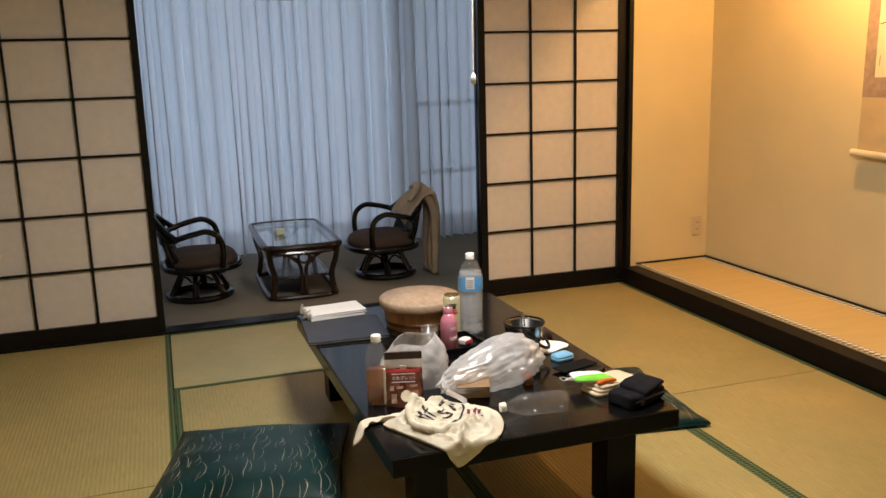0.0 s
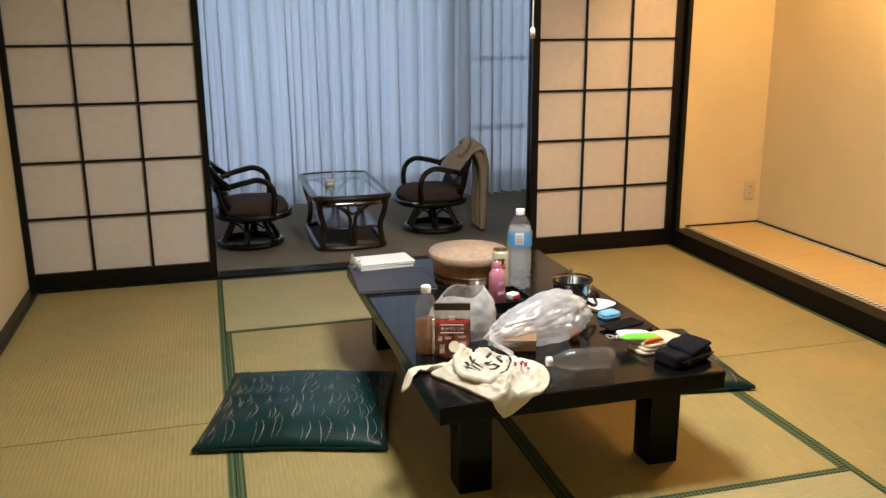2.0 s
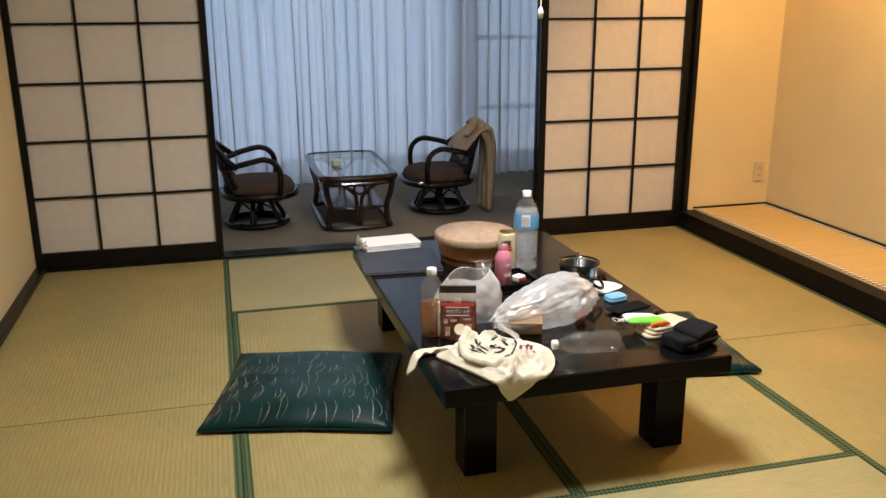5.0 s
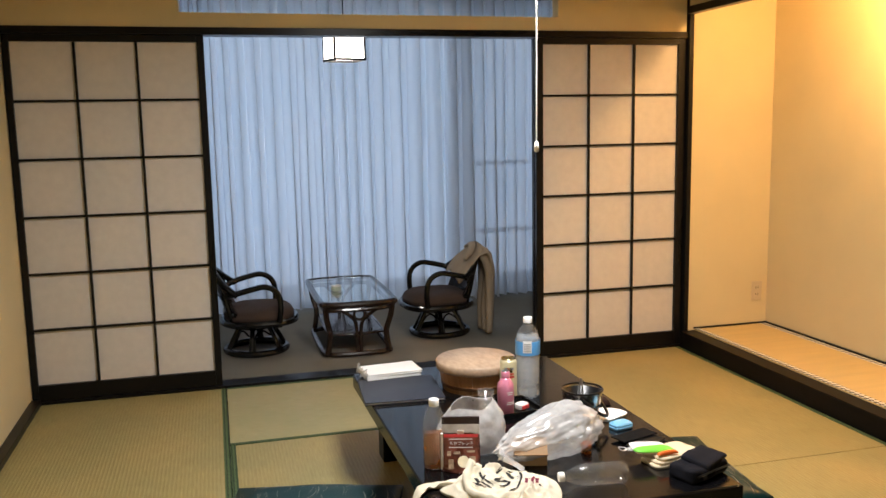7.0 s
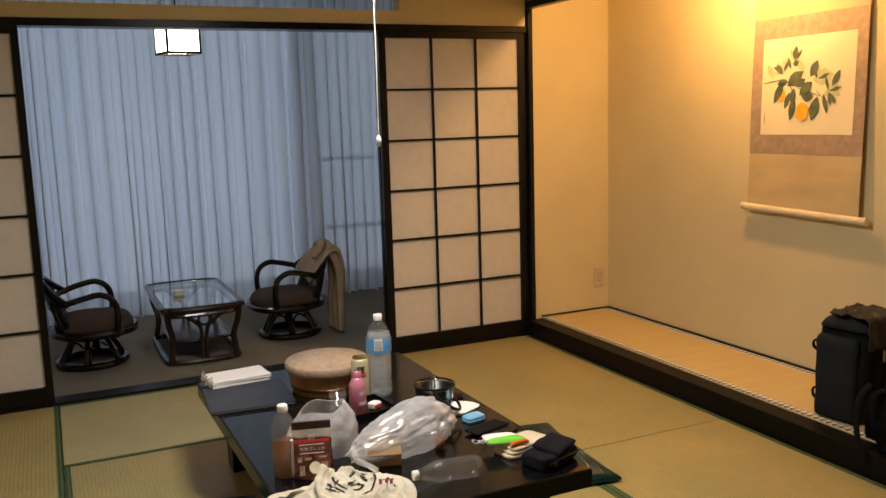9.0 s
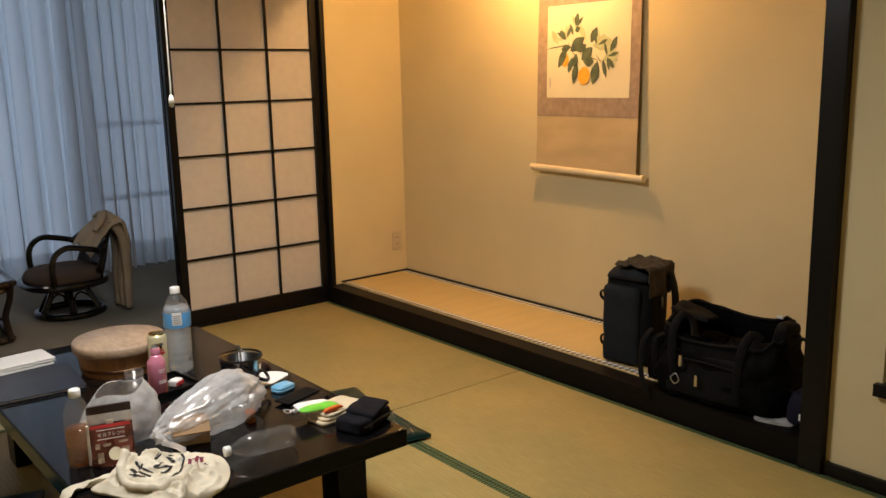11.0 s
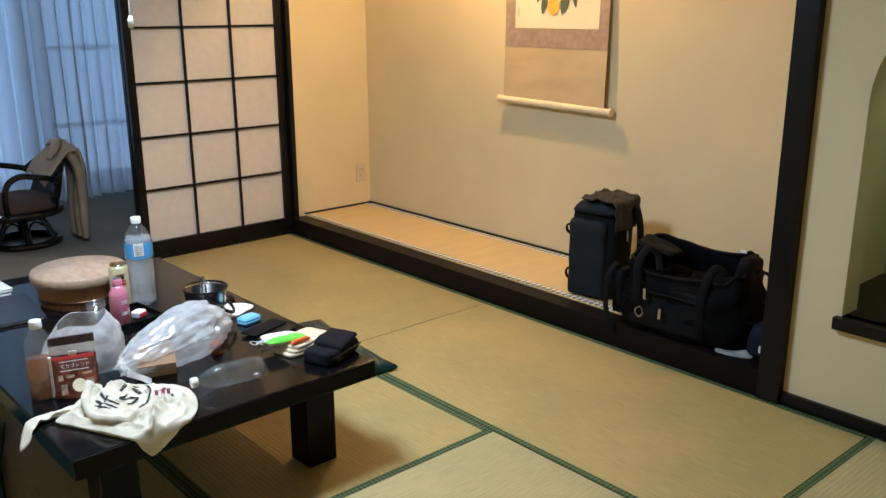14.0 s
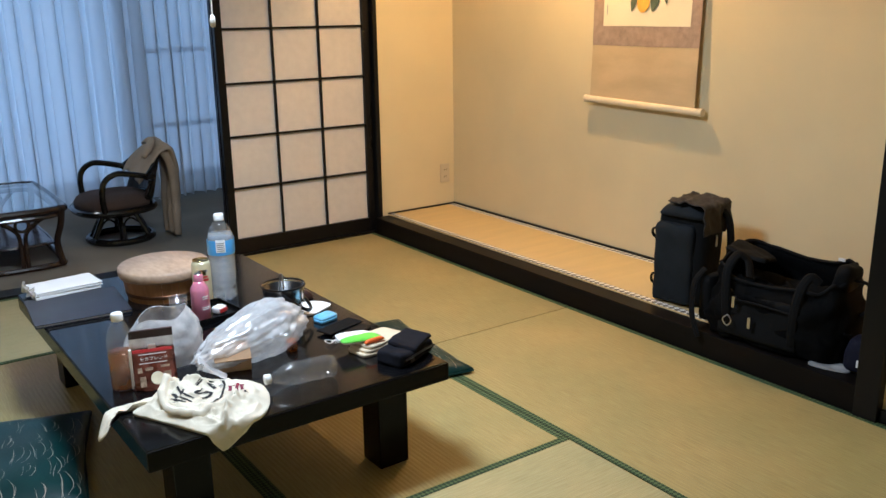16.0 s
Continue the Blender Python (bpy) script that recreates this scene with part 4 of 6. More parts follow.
tb = thing("tea_bottle", pose(1.530, -2.180, TT) @ Matrix.Diagonal((1.10, 1.10, 1.02, 1)), "half-full clear plastic bottle of brown tea", "bottle")
prof = [(0.026, 0), (0.031, 0.004), (0.032, 0.012), (0.032, 0.13), (0.0315, 0.145), (0.027, 0.165), (0.018, 0.184), (0.0125, 0.192), (0.0125, 0.2)]
turned("bottle_body", prof, M_PET, tb)
turned("tea", [(0.025, 0.003), (0.0305, 0.006), (0.031, 0.012), (0.031, 0.105)], M_TEA, tb, "brown tea")
turned("cap", [(0.0142, 0.193), (0.0145, 0.195), (0.0145, 0.212), (0.013, 0.214)], M_CAP, tb, "white screw cap", 20)

M_PHOTO = mk("dark_photo_print", (0.20, 0.13, 0.085), 0.4, 0.6, 60, 160, 0.05, col2=(0.40, 0.30, 0.22))
cf = thing("coffee_bag", pose(1.602, -2.222, TT, 0, 0, -16), "brown foil coffee bag with dark folded top", "coffee bag")
bm = bmesh.new()
k, g = 12, []
for sgn in (1, -1):
    gg = []
    for i in range(k + 1):
        row = []
        for j in range(k + 1):
            u, v = -1 + 2 * i / k, j / k
            d = 0.030 * (1 - v) ** 0.7 * (1 - u * u * 0.75) + 0.002 + 0.003 * noise.noise(Vector((u * 3, v * 5, sgn)))
            row.append(bm.verts.new((u * 0.060 * (1 - 0.04 * v), -sgn * d + 0.012 * v, v * 0.112)))
        gg.append(row)
    g.append(gg)
    for i in range(k):
        for j in range(k):
            q = (gg[i][j], gg[i + 1][j], gg[i + 1][j + 1], gg[i][j + 1])
            bm.faces.new(q if sgn > 0 else q[::-1])
bmesh.ops.remove_doubles(bm, verts=bm.verts[:], dist=0.001)
bmesh.ops.holes_fill(bm, edges=bm.edges[:], sides=60)
bag_front = part("bag_body", bm, M_BROWNP, cf, "brown printed foil", True)
part("clear_top", box(-0.058, 0.058, 0.009, 0.0125, 0.108, 0.142, bevel=0.001), M_BAG, cf, "clear strip under the header")
part("header", box(-0.058, 0.058, 0.006, 0.0155, 0.141, 0.164, bevel=0.002), M_BROWND, cf, "dark brown folded header")
part("side_seam", box(-0.0615, -0.054, -0.012, -0.004, 0.004, 0.118, bevel=0.001), M_PAPERW, cf)
tilt = 17
part("clip", box(-0.010, 0.010, 0.004, 0.0085, 0.106, 0.122, bevel=0.001), M_PAPERW, cf, "white clip")
part("print_band", box(-0.052, 0.052, -0.001, 0.001, -0.0045, 0.0045, bevel=0.0008), M_RED, cf, "red printed band").matrix_basis = pose(0.0, -0.0035, 0.108, -tilt, 0, 0)
words("title", "モカブレンド", 0.0125, pose(0.002, -0.0215, 0.090, 90 - tilt, 0, 0), M_PAPERW, cf)
for z, w in ((0.103, 0.036), (0.079, 0.036)):
    part("print_bar", box(-w, w, -0.0008, 0.0008, -0.001, 0.001), M_PAPERW, cf).matrix_basis = pose(0, -0.0215 - (0.09 - z) * 0.22, z, -tilt, 0, 0)
part("printed_cup", lathe([(0.010, 0.0), (0.016, 0.004), (0.018, 0.016), (0.016, 0.016), (0.0, 0.012)], 18, caps=False), M_CREAMP, cf, "printed cream coffee cup", True).matrix_basis = pose(0.008, -0.033, 0.036, 62, 0, 0) @ Matrix.Diagonal((1, 1, 0.3, 1))
for x, z, w, h in ((-0.03, 0.03, 0.008, 0.014), (0.034, 0.045, 0.01, 0.008), (-0.012, 0.064, 0.01, 0.004), (-0.036, 0.062, 0.006, 0.007), (0.03, 0.068, 0.012, 0.003)):
    part("print_bar", box(-w, w, -0.001, 0.001, -h, h), M_PHOTO, cf).matrix_basis = pose(x, -0.0345 + 0.0004 * 0 + 0.15 * (z - 0.03), z, -tilt, 0, 0)


def crumpled(sx, sy, sz, seed, amp=0.22, flat=0.75, neck=1.0):
    """A crumpled film bag resting on its flattened underside, creased into small facets."""
    bm = bmesh.new()
    bmesh.ops.create_icosphere(bm, subdivisions=5, radius=1.0)
    for v in bm.verts:
        d = v.co.normalized()
        w = Vector((d.x * 0.55, d.y * 1.35, d.z * 1.35)) + 0.3 * noise.noise_vector(d * 2.2 + Vector((seed, 2, 5)))
        ridge = sum((1 - 2 * abs(noise.noise(w * s + Vector((seed, 0, s))))) * k for s, k in ((1.5, 0.50), (3.0, 0.34), (6.0, 0.22)))
        cells = noise.voronoi(w * 4.5 + Vector((0, seed, 0)))[0]
        p = d * (0.80 + amp * ridge + 0.06 * (cells[1] - cells[0]) - 0.03)
        k = neck + (1 - neck) * min(1.0, max(0.0, (p.x + 1.0) / 1.4)) ** 0.8
        p = Vector((p.x * sx, p.y * sy * k, p.z * sz * k - sz * flat * (1 - k) * 0.8))
        v.co = Vector((p.x, p.y, max(p.z + sz * flat, 0.0015 + 0.002 * abs(noise.noise(d * 6)))))
    return bm


def standing_bag(hx, hy, height, seed):
    """An open film bag standing upright, its mouth slumped to one side."""
    bm, rows, k = bmesh.new(), [], 72
    for i in range(19):
        v = i / 18
        row = []
        for j in range(k):
            a = 2 * math.pi * j / k
            top = height * (1 + 0.10 * math.sin(a + 0.8) + 0.05 * math.sin(3 * a + seed))
            bulge = 0.86 + 0.34 * math.sin(math.pi * min(1.0, 0.15 + 0.75 * v)) - 0.25 * v**3
            cr = noise.voronoi(Vector((math.cos(a) * 1.6, math.sin(a) * 1.6, v * 3.2 + seed)))[0]
            bulge += 0.16 * (cr[1] - cr[0]) - 0.06
            row.append(bm.verts.new((hx * bulge * math.cos(a) + 0.012 * v, hy * bulge * math.sin(a) + 0.02 * v * v, 0.0015 + top * v)))
        rows.append(row)
    for a, b in zip(rows, rows[1:]):
        for j in range(k):
            bm.faces.new((a[j], a[(j + 1) % k], b[(j + 1) % k], b[j]))
    return bm, [v.co.copy() for v in rows[-1][::3]]


pb = thing("plastic_bag", pose(1.902, -2.178, TT, 0, 0, 20), "large crumpled clear plastic bag on the low table", "plastic bag")
part("film", crumpled(0.232, 0.122, 0.098, 3.3, 0.20, 0.72, 0.42), M_BAG, pb, "", True)
part("ruffle", ruffle(0.07, 0.07, 5), M_BAG, pb, "gathered bag mouth", True).matrix_basis = pose(-0.17, -0.03, 0.03, -50, 0, 62)
p2 = thing("plastic_bag", pose(1.668, -2.085, TT, 0, 0, -14), "upright open milky plastic bag behind a coffee bag", "plastic bag")
bm, mouth = standing_bag(0.100, 0.052, 0.150, 7.9)
part("film", bm, M_BAGM, p2, "", True)
part("mouth_edge", tube(mouth, 0.0009, 5, 2, True), M_BAG, p2, "bright rolled film edge", True)
bx = thing("cardboard_box", pose(1.822, -2.232, TT, 0, 0, -17) @ Matrix.Diagonal((0.95, 0.8, 1.25, 1)), "small open brown cardboard box under a plastic bag", "box")
part("box_body", box(-0.055, 0.055, -0.04, 0.04, 0, 0.055, bevel=0.001), M_CARD, bx)
part("flap", box(-0.054, 0.054, -0.0015, 0.0015, 0, 0.04), M_CARD, bx).matrix_basis = pose(0, -0.041, 0.055, 118, 0, 0)
part("print_bar", box(-0.04, 0.02, -0.0425, -0.0395, 0.03, 0.036), M_GREYP, bx)

# drawstring bag of cream canvas, sagging over the table's front edge
TB = [(1.500, -2.362), (1.545, -2.333), (1.580, -2.290), (1.622, -2.268), (1.672, -2.268), (1.722, -2.296), (1.785, -2.332), (1.826, -2.378), (1.832, -2.450), (1.806, -2.528),
      (1.765, -2.582), (1.705, -2.612), (1.652, -2.640), (1.630, -2.628), (1.582, -2.545), (1.530, -2.440), (1.500, -2.388)]
# folds: start, end, height and breadth
RIDGES = ((1.605, -2.300, 1.560, -2.415, 0.020, 0.007), (1.660, -2.290, 1.695, -2.360, 0.022, 0.007), (1.600, -2.295, 1.630, -2.330, 0.018, 0.009), (1.545, -2.350, 1.600, -2.475, 0.009, 0.006),
          (1.650, -2.600, 1.728, -2.490, 0.022, 0.007), (1.690, -2.545, 1.640, -2.520, 0.014, 0.006), (1.728, -2.490, 1.790, -2.520, 0.009, 0.007), (1.810, -2.390, 1.785, -2.500, 0.008, 0.007),
          (1.570, -2.455, 1.640, -2.575, 0.009, 0.005), (1.515, -2.370, 1.570, -2.470, 0.007, 0.005), (1.745, -2.320, 1.700, -2.315, 0.008, 0.007), (1.700, -2.590, 1.765, -2.545, 0.009, 0.006),
          (1.640, -2.560, 1.690, -2.600, 0.008, 0.005), (1.750, -2.560, 1.800, -2.480, 0.007, 0.005), (1.540, -2.400, 1.600, -2.380, 0.007, 0.005))


def tote_top(x, y, r):
    h = 0.014 + 0.016 * math.exp(-((x - 1.73) ** 2 + (y + 2.45) ** 2) / 0.006) + 0.014 * math.exp(-((x - 1.63) ** 2 + (y + 2.32) ** 2) / 0.003)
    p = Vector((x + 0.014 * noise.noise(Vector((x * 17, y * 17, 1))), y + 0.014 * noise.noise(Vector((x * 17, y * 17, 7)))))
    for x0, y0, x1, y1, amp, wide in RIDGES:
        a, d = Vector((x0, y0)), Vector((x1 - x0, y1 - y0))
        t = max(0.0, min(1.0, (p - a).dot(d) / d.length_squared))
        h += amp * math.exp(-((p - a - d * t).length / wide) ** 1.4)
    h += 0.014 * max(0.0, fold(p.x, p.y, 12, 2) - 0.6) + 0.010 * max(0.0, fold(p.x, p.y, 25, 5) - 0.5) + 0.007 * max(0.0, fold(p.y, p.x, 38, 9) - 0.5) + 0.002 * noise.noise(Vector((x * 60, y * 60, 3)))
    return h * (1 - 0.8 * r**6)


def hang_over(bm, edge):
    """Bends what reaches past the table's front edge down over it."""
    for v in bm.verts:
        ex = edge - v.co.y
        if ex > 0:
            h, turn = v.co.z, min(1.0, ex / 0.02)
            v.co.y = edge - 0.25 * ex - h * 0.5 * turn
            v.co.z = h * (1 - 0.7 * turn) - 0.95 * ex * turn
    return bm


tote = thing("drawstring_bag", pose(0, 0, TT), "crumpled cream canvas drawstring bag with black printing", "bag")
tbm = hang_over(blob(TB, tote_top, 0.0, 48, 12), -2.590)
cloth = BVHTree.FromBMesh(tbm)
part("bag_body", tbm, M_CANVAS, tote, "", True)
tail = blob([(1.565, -2.316), (1.505, -2.322), (1.455, -2.326), (1.428, -2.345), (1.398, -2.402), (1.404, -2.418), (1.424, -2.412), (1.442, -2.362), (1.468, -2.342), (1.510, -2.342), (1.560, -2.336)],
            lambda x, y, r: 0.006 + 0.009 * fold(x, y, 30, 1) * (1 - r**4) - 0.9 * max(0.0, 1.436 - x), 0.002, 10, 6)
part("drawstring_tail", tail, M_CANVAS, tote, "", True)


def on_tote(x, y, lift=0.0012):
    hit = cloth.ray_cast(Vector((x, y, 0.5)), Vector((0, 0, -1)))[0]
    return (hit.z if hit else 0.03) + lift


def strap(pts, width):
    bm, prev = bmesh.new(), None
    line = spline([(x, y, 0) for x, y in pts], 8)
    for i, p in enumerate(line):
        d = (line[min(i + 1, len(line) - 1)] - line[max(i - 1, 0)]).normalized()
        s = Vector((-d.y, d.x, 0)) * width / 2
        z = max(on_tote(v.x, v.y) for v in (p, p + s, p - s))
        ringv = [bm.verts.new((v.x, v.y, z + h)) for v, h in ((p + s, -0.004), (p + s * 0.8, 0.009), (p - s * 0.8, 0.012), (p - s, -0.004))]
        if prev:
            for a in range(3):
                bm.faces.new((prev[a], prev[a + 1], ringv[a + 1], ringv[a]))
        prev = ringv
    return bm


part("strap", strap([(1.640, -2.290), (1.592, -2.330), (1.566, -2.400), (1.572, -2.470), (1.606, -2.515), (1.655, -2.515), (1.715, -2.490)], 0.020), M_CANVAS, tote, "", True)


def printed(name, pts, width, material, parent):
    bm = bmesh.new()
    line = spline([(x, y, 0) for x, y in pts], 9)
    prev = None
    for i, p in enumerate(line):
        d = (line[min(i + 1, len(line) - 1)] - line[max(i - 1, 0)]).normalized()
        s = Vector((-d.y, d.x, 0)) * width / 2
        pair = [bm.verts.new((v.x, v.y, on_tote(v.x, v.y, 0.002))) for v in (p + s, p, p - s)]
        if prev:
            for a in (0, 1):
                bm.faces.new((prev[a], prev[a + 1], pair[a + 1], pair[a]))
        prev = pair
    return part(name, bm, material, parent)


for txt, size, cx, cy, ang, mt in (("S", 0.092, 1.668, -2.424, 6, M_INK), ("T", 0.092, 1.700, -2.384, 6, M_INK), ("STYLE", 0.018, 1.722, -2.405, -100, M_GREYP)):
    ob = words("print_letters", txt, size, Matrix(), mt, tote, 0.0)
    cut = bmesh.new()
    cut.from_mesh(ob.data)
    bmesh.ops.triangulate(cut, faces=cut.faces[:])
    bmesh.ops.subdivide_edges(cut, edges=[e for e in cut.edges if e.calc_length() > 0.008], cuts=2)
    ca, sa = math.cos(radians(ang)), math.sin(radians(ang))
    for v in cut.verts:
        x, y = cx + v.co.x * ca - v.co.y * sa, cy + v.co.x * sa + v.co.y * ca
        v.co = Vector((x, y, on_tote(x, y, 0.002)))
    cut.to_mesh(ob.data)
    cut.free()
for pts, wd_, mt in (([(1.742, -2.350), (1.735, -2.395), (1.716, -2.440), (1.686, -2.478), (1.650, -2.486)], 0.006, M_INK), ([(1.604, -2.362), (1.612, -2.400), (1.628, -2.436)], 0.009, M_INK),
                     ([(1.622, -2.350), (1.628, -2.390), (1.640, -2.425)], 0.007, M_INK), ([(1.592, -2.384), (1.600, -2.412), (1.612, -2.440)], 0.007, M_INK), ([(1.586, -2.410), (1.598, -2.438)], 0.006, M_INK), ([(1.634, -2.362), (1.618, -2.384)], 0.006, M_INK),
                     ([(1.716, -2.470), (1.728, -2.455), (1.737, -2.432)], 0.009, M_INKR), ([(1.734, -2.486), (1.744, -2.460), (1.760, -2.432)], 0.008, M_INKR), ([(1.754, -2.474), (1.762, -2.450), (1.774, -2.428)], 0.008, M_INKR),
                     ([(1.742, -2.436), (1.766, -2.446)], 0.006, M_INKR), ([(1.756, -2.490), (1.764, -2.480)], 0.008, M_INK)):
    printed("print_stroke", pts, wd_, mt, tote)

# empty bottle lying on its side
eb = thing("empty_bottle", pose(1.832, -2.440, TT + 0.033, 0, 0, -6) @ Matrix.Diagonal((0.88, 1, 1, 1)), "empty clear plastic bottle lying on its side", "bottle")
prof = [(0.012, 0.0), (0.0125, 0.012), (0.017, 0.022), (0.027, 0.05), (0.0325, 0.075), (0.0325, 0.12), (0.0305, 0.126), (0.0325, 0.133), (0.0325, 0.19), (0.029, 0.212), (0.024, 0.219), (0.02, 0.212)]
b1 = part("bottle_body", lathe(prof, 28), M_PET, eb, "", True)
b1.matrix_basis = pose(0.014, 0, 0, 0, 90, 0)
part("cap", lathe([(0.0138, -0.014), (0.0142, -0.012), (0.0142, 0.004), (0.013, 0.005)], 18), M_CAP, eb, "white screw cap", True).matrix_basis = pose(0.014, 0, 0, 0, 90, 0)

# ice bucket with tongs
M_BUCKET = mk("brushed_bucket_steel", (0.62, 0.59, 0.55), 0.24, 0.12, 8, 160, 0.08, metal=1.0, stretch=(1, 1, 6))
ib = thing("ice_bucket", pose(2.114, -1.972, TT) @ Matrix.Diagonal((1.06, 1.06, 1.25, 1)), "steel ice bucket with black handle and tongs", "bucket")
turned("bucket_body", [(0.045, 0), (0.050, 0.003), (0.066, 0.10), (0.068, 0.103), (0.066, 0.105), (0.063, 0.10), (0.050, 0.02)], M_BUCKET, ib, "", 36)
turned("inner_liner", [(0.050, 0.018), (0.0615, 0.098), (0.0605, 0.098), (0.049, 0.019)], M_BLACKP, ib, "black inner liner", 36)
part("rim", tube(ring_pts(0.0665, 0.104), 0.003, 6, 3, True), M_BLACKP, ib, "black rim")
part("handle", tube([(-0.069, 0, 0.095), (-0.074, -0.03, 0.075), (-0.045, -0.068, 0.045), (0.0, -0.082, 0.035), (0.045, -0.068, 0.045), (0.074, -0.03, 0.075), (0.069, 0, 0.095)], 0.005, 8, 5), M_BLACKP, ib, "black carrying handle").matrix_basis = pose(0, 0, 0, 0, 0, 62)
for s in (-1, 1):
    part("tong_arm", tube([(-0.012, 0.02 * s, 0.05), (-0.005, 0.014 * s, 0.10), (-0.004, 0.004 * s, 0.135)], 0.004, 6, 4, False, 0.5), M_STEEL, ib, "steel tongs")
nk = thing("napkin", pose(2.235, -1.90, TT, 0, 0, 25), "white folded paper napkin beside the ice bucket", "napkin")
part("paper", blob([(-0.06, -0.05), (0.0, -0.06), (0.07, -0.045), (0.06, 0.03), (0.0, 0.06), (-0.06, 0.04)], lambda x, y, r: 0.003 + 0.003 * fold(x, y, 14, 2), 0, 5, 4, 0.001), M_PAPERW, nk)
dk = thing("sunglasses_case", pose(2.255, -1.775, TT, 0, 0, -20), "small dark brown case lying on the table", "case")
part("case_body", blob([(-0.05, -0.018), (0, -0.024), (0.05, -0.018), (0.056, 0), (0.05, 0.018), (0, 0.024), (-0.05, 0.018), (-0.056, 0)], lambda x, y, r: 0.03 * (1 - r**2.5) ** 0.6, 0, 8, 4), M_BROWND, dk, "", True)
am = thing("small_jar", pose(2.020, -2.215, TT) @ Matrix.Diagonal((1, 1, 0.65, 1)), "small amber glass jar beside the plastic bag", "jar")
turned("jar_body", [(0.016, 0), (0.018, 0.003), (0.018, 0.035), (0.013, 0.042)], M_TEA, am, "", 20)
turned("lid", [(0.0145, 0.0425), (0.015, 0.044), (0.015, 0.053), (0.014, 0.054)], M_ORANGE, am, "orange lid", 20)
bc = thing("blue_case", pose(2.228, -2.04, TT, 0, 0, 15) @ Matrix.Diagonal((0.85, 0.85, 0.85, 1)), "small sky-blue plastic compact case", "case")
SQ = [(-0.04, -0.026), (0, -0.031), (0.04, -0.026), (0.045, 0), (0.04, 0.026), (0, 0.031), (-0.04, 0.026), (-0.045, 0)]
part("base", blob(SQ, lambda x, y, r: 0.009, 0, 5, 4), M_BLUEC, bc, "", True)
part("lid", blob(SQ, lambda x, y, r: 0.011 * (1 - r**5) + 0.001, 0.0135, 7, 4), M_BLUEC, bc, "", True)
ph_ = thing("phone", pose(2.238, -2.20, TT, 0, 0, 35), "black phone with a cord lying on the table", "phone")
part("phone_body", box(-0.072, 0.072, -0.036, 0.036, 0, 0.008, bevel=0.003), M_BLACKP, ph_)
part("phone_cover", box(-0.09, 0.06, -0.02, 0.045, 0.0082, 0.014, bevel=0.003), M_BLACK, ph_, "black cloth cover").matrix_basis = pose(0.03, 0.035, 0, 0, 0, -18)
ep = thing("earphone_cord", pose(2.165, -2.245, TT), "tangle of thin white earphone cord", "cord")
rnd = random.Random(11)
part("cord", tube([(rnd.uniform(-0.04, 0.045), rnd.uniform(-0.03, 0.035), 0.0015 + 0.0025 * i / 2) for i in range(14)], 0.0011, 5, 6), M_CAP, ep)
tw = thing("hand_towel", pose(2.232, -2.352, TT, 0, 0, 8), "folded cream hand towel on the low table", "towel")
for i in range(3):
    part("towel_fold", blob([(-0.07, -0.045), (0, -0.05), (0.075, -0.045), (0.08, 0.0), (0.072, 0.04), (0, 0.045), (-0.07, 0.04), (-0.075, 0)],
                            lambda x, y, r: 0.007 + 0.004 * fold(x, y, 16, i) * (1 - r**6), 0.010 * i, 7, 4, 0.002), M_TOWEL, tw, "", True).matrix_basis = pose(0.008 * i, 0.006 * i, 0, 0, 0, 5 * i)
gp = thing("green_packet", pose(2.188, -2.318, TT + 0.0345, 0, 4, -4), "white and lime green packet lying on a towel", "packet")
part("packet_body", blob([(-0.060, -0.046), (0, -0.050), (0.056, -0.044), (0.062, 0), (0.052, 0.040), (0, 0.046), (-0.050, 0.042), (-0.060, 0)], lambda x, y, r: 0.010 * (1 - r**3), 0, 7, 4, 0.002), M_PAPERW, gp, "", True)
part("green_half", blob([(-0.062, -0.048), (0, -0.053), (0.060, -0.047), (0.066, -0.012), (0.050, 0.002), (0, -0.008), (-0.058, -0.014)], lambda x, y, r: 0.010 * (1 - r**3), 0.004, 7, 4, 0.002), M_LIME, gp, "lime green printed half", True)
ol = thing("orange_lighter", pose(2.215, -2.382, TT + 0.036, 0, 0, 5), "small orange plastic lighter on a towel", "lighter")
part("lighter_body", blob([(-0.03, -0.007), (0.03, -0.007), (0.034, 0), (0.03, 0.007), (-0.03, 0.007), (-0.034, 0)], lambda x, y, r: 0.010 * (1 - r**2.5) ** 0.5, 0, 6, 4, 0.001), M_ORANGE, ol, "", True)
M_POUCH = mk("pouch_nylon", (0.008, 0.008, 0.012), 0.85, 0.4, 14, 300, 0.5, spec=0.15)
po = thing("black_pouch", pose(2.272, -2.466, TT, 0, 0, 22) @ Matrix.Diagonal((1, 1, 0.9, 1)), "black nylon zip pouch at the corner of the table", "pouch")
part("pouch_body", soft_box(0.088, 0.052, 0.0, 0.046, 0.010, 3, 11, 0.012, 0.94), M_POUCH, po, "", True)
part("flap", soft_box(0.062, 0.050, 0.0, 0.018, 0.007, 6, 9, 0.007, 0.92), M_POUCH, po, "folded nylon flap", True).matrix_basis = pose(0.030, 0.004, 0.042, 4, -3, 7)
part("zip", tube([(-0.075, -0.053, 0.026), (0, -0.056, 0.030), (0.075, -0.053, 0.026)], 0.003, 6, 4), M_BLACKP, po, "black zip")
part("pull_tab", box(-0.060, -0.040, -0.060, -0.056, 0.012, 0.026, bevel=0.001), M_BLACKP, po)

# ---- hanging scroll in the alcove ----
sc = thing("hanging_scroll", Matrix(), "hanging scroll with an ink painting of a fruiting citrus branch", "scroll")


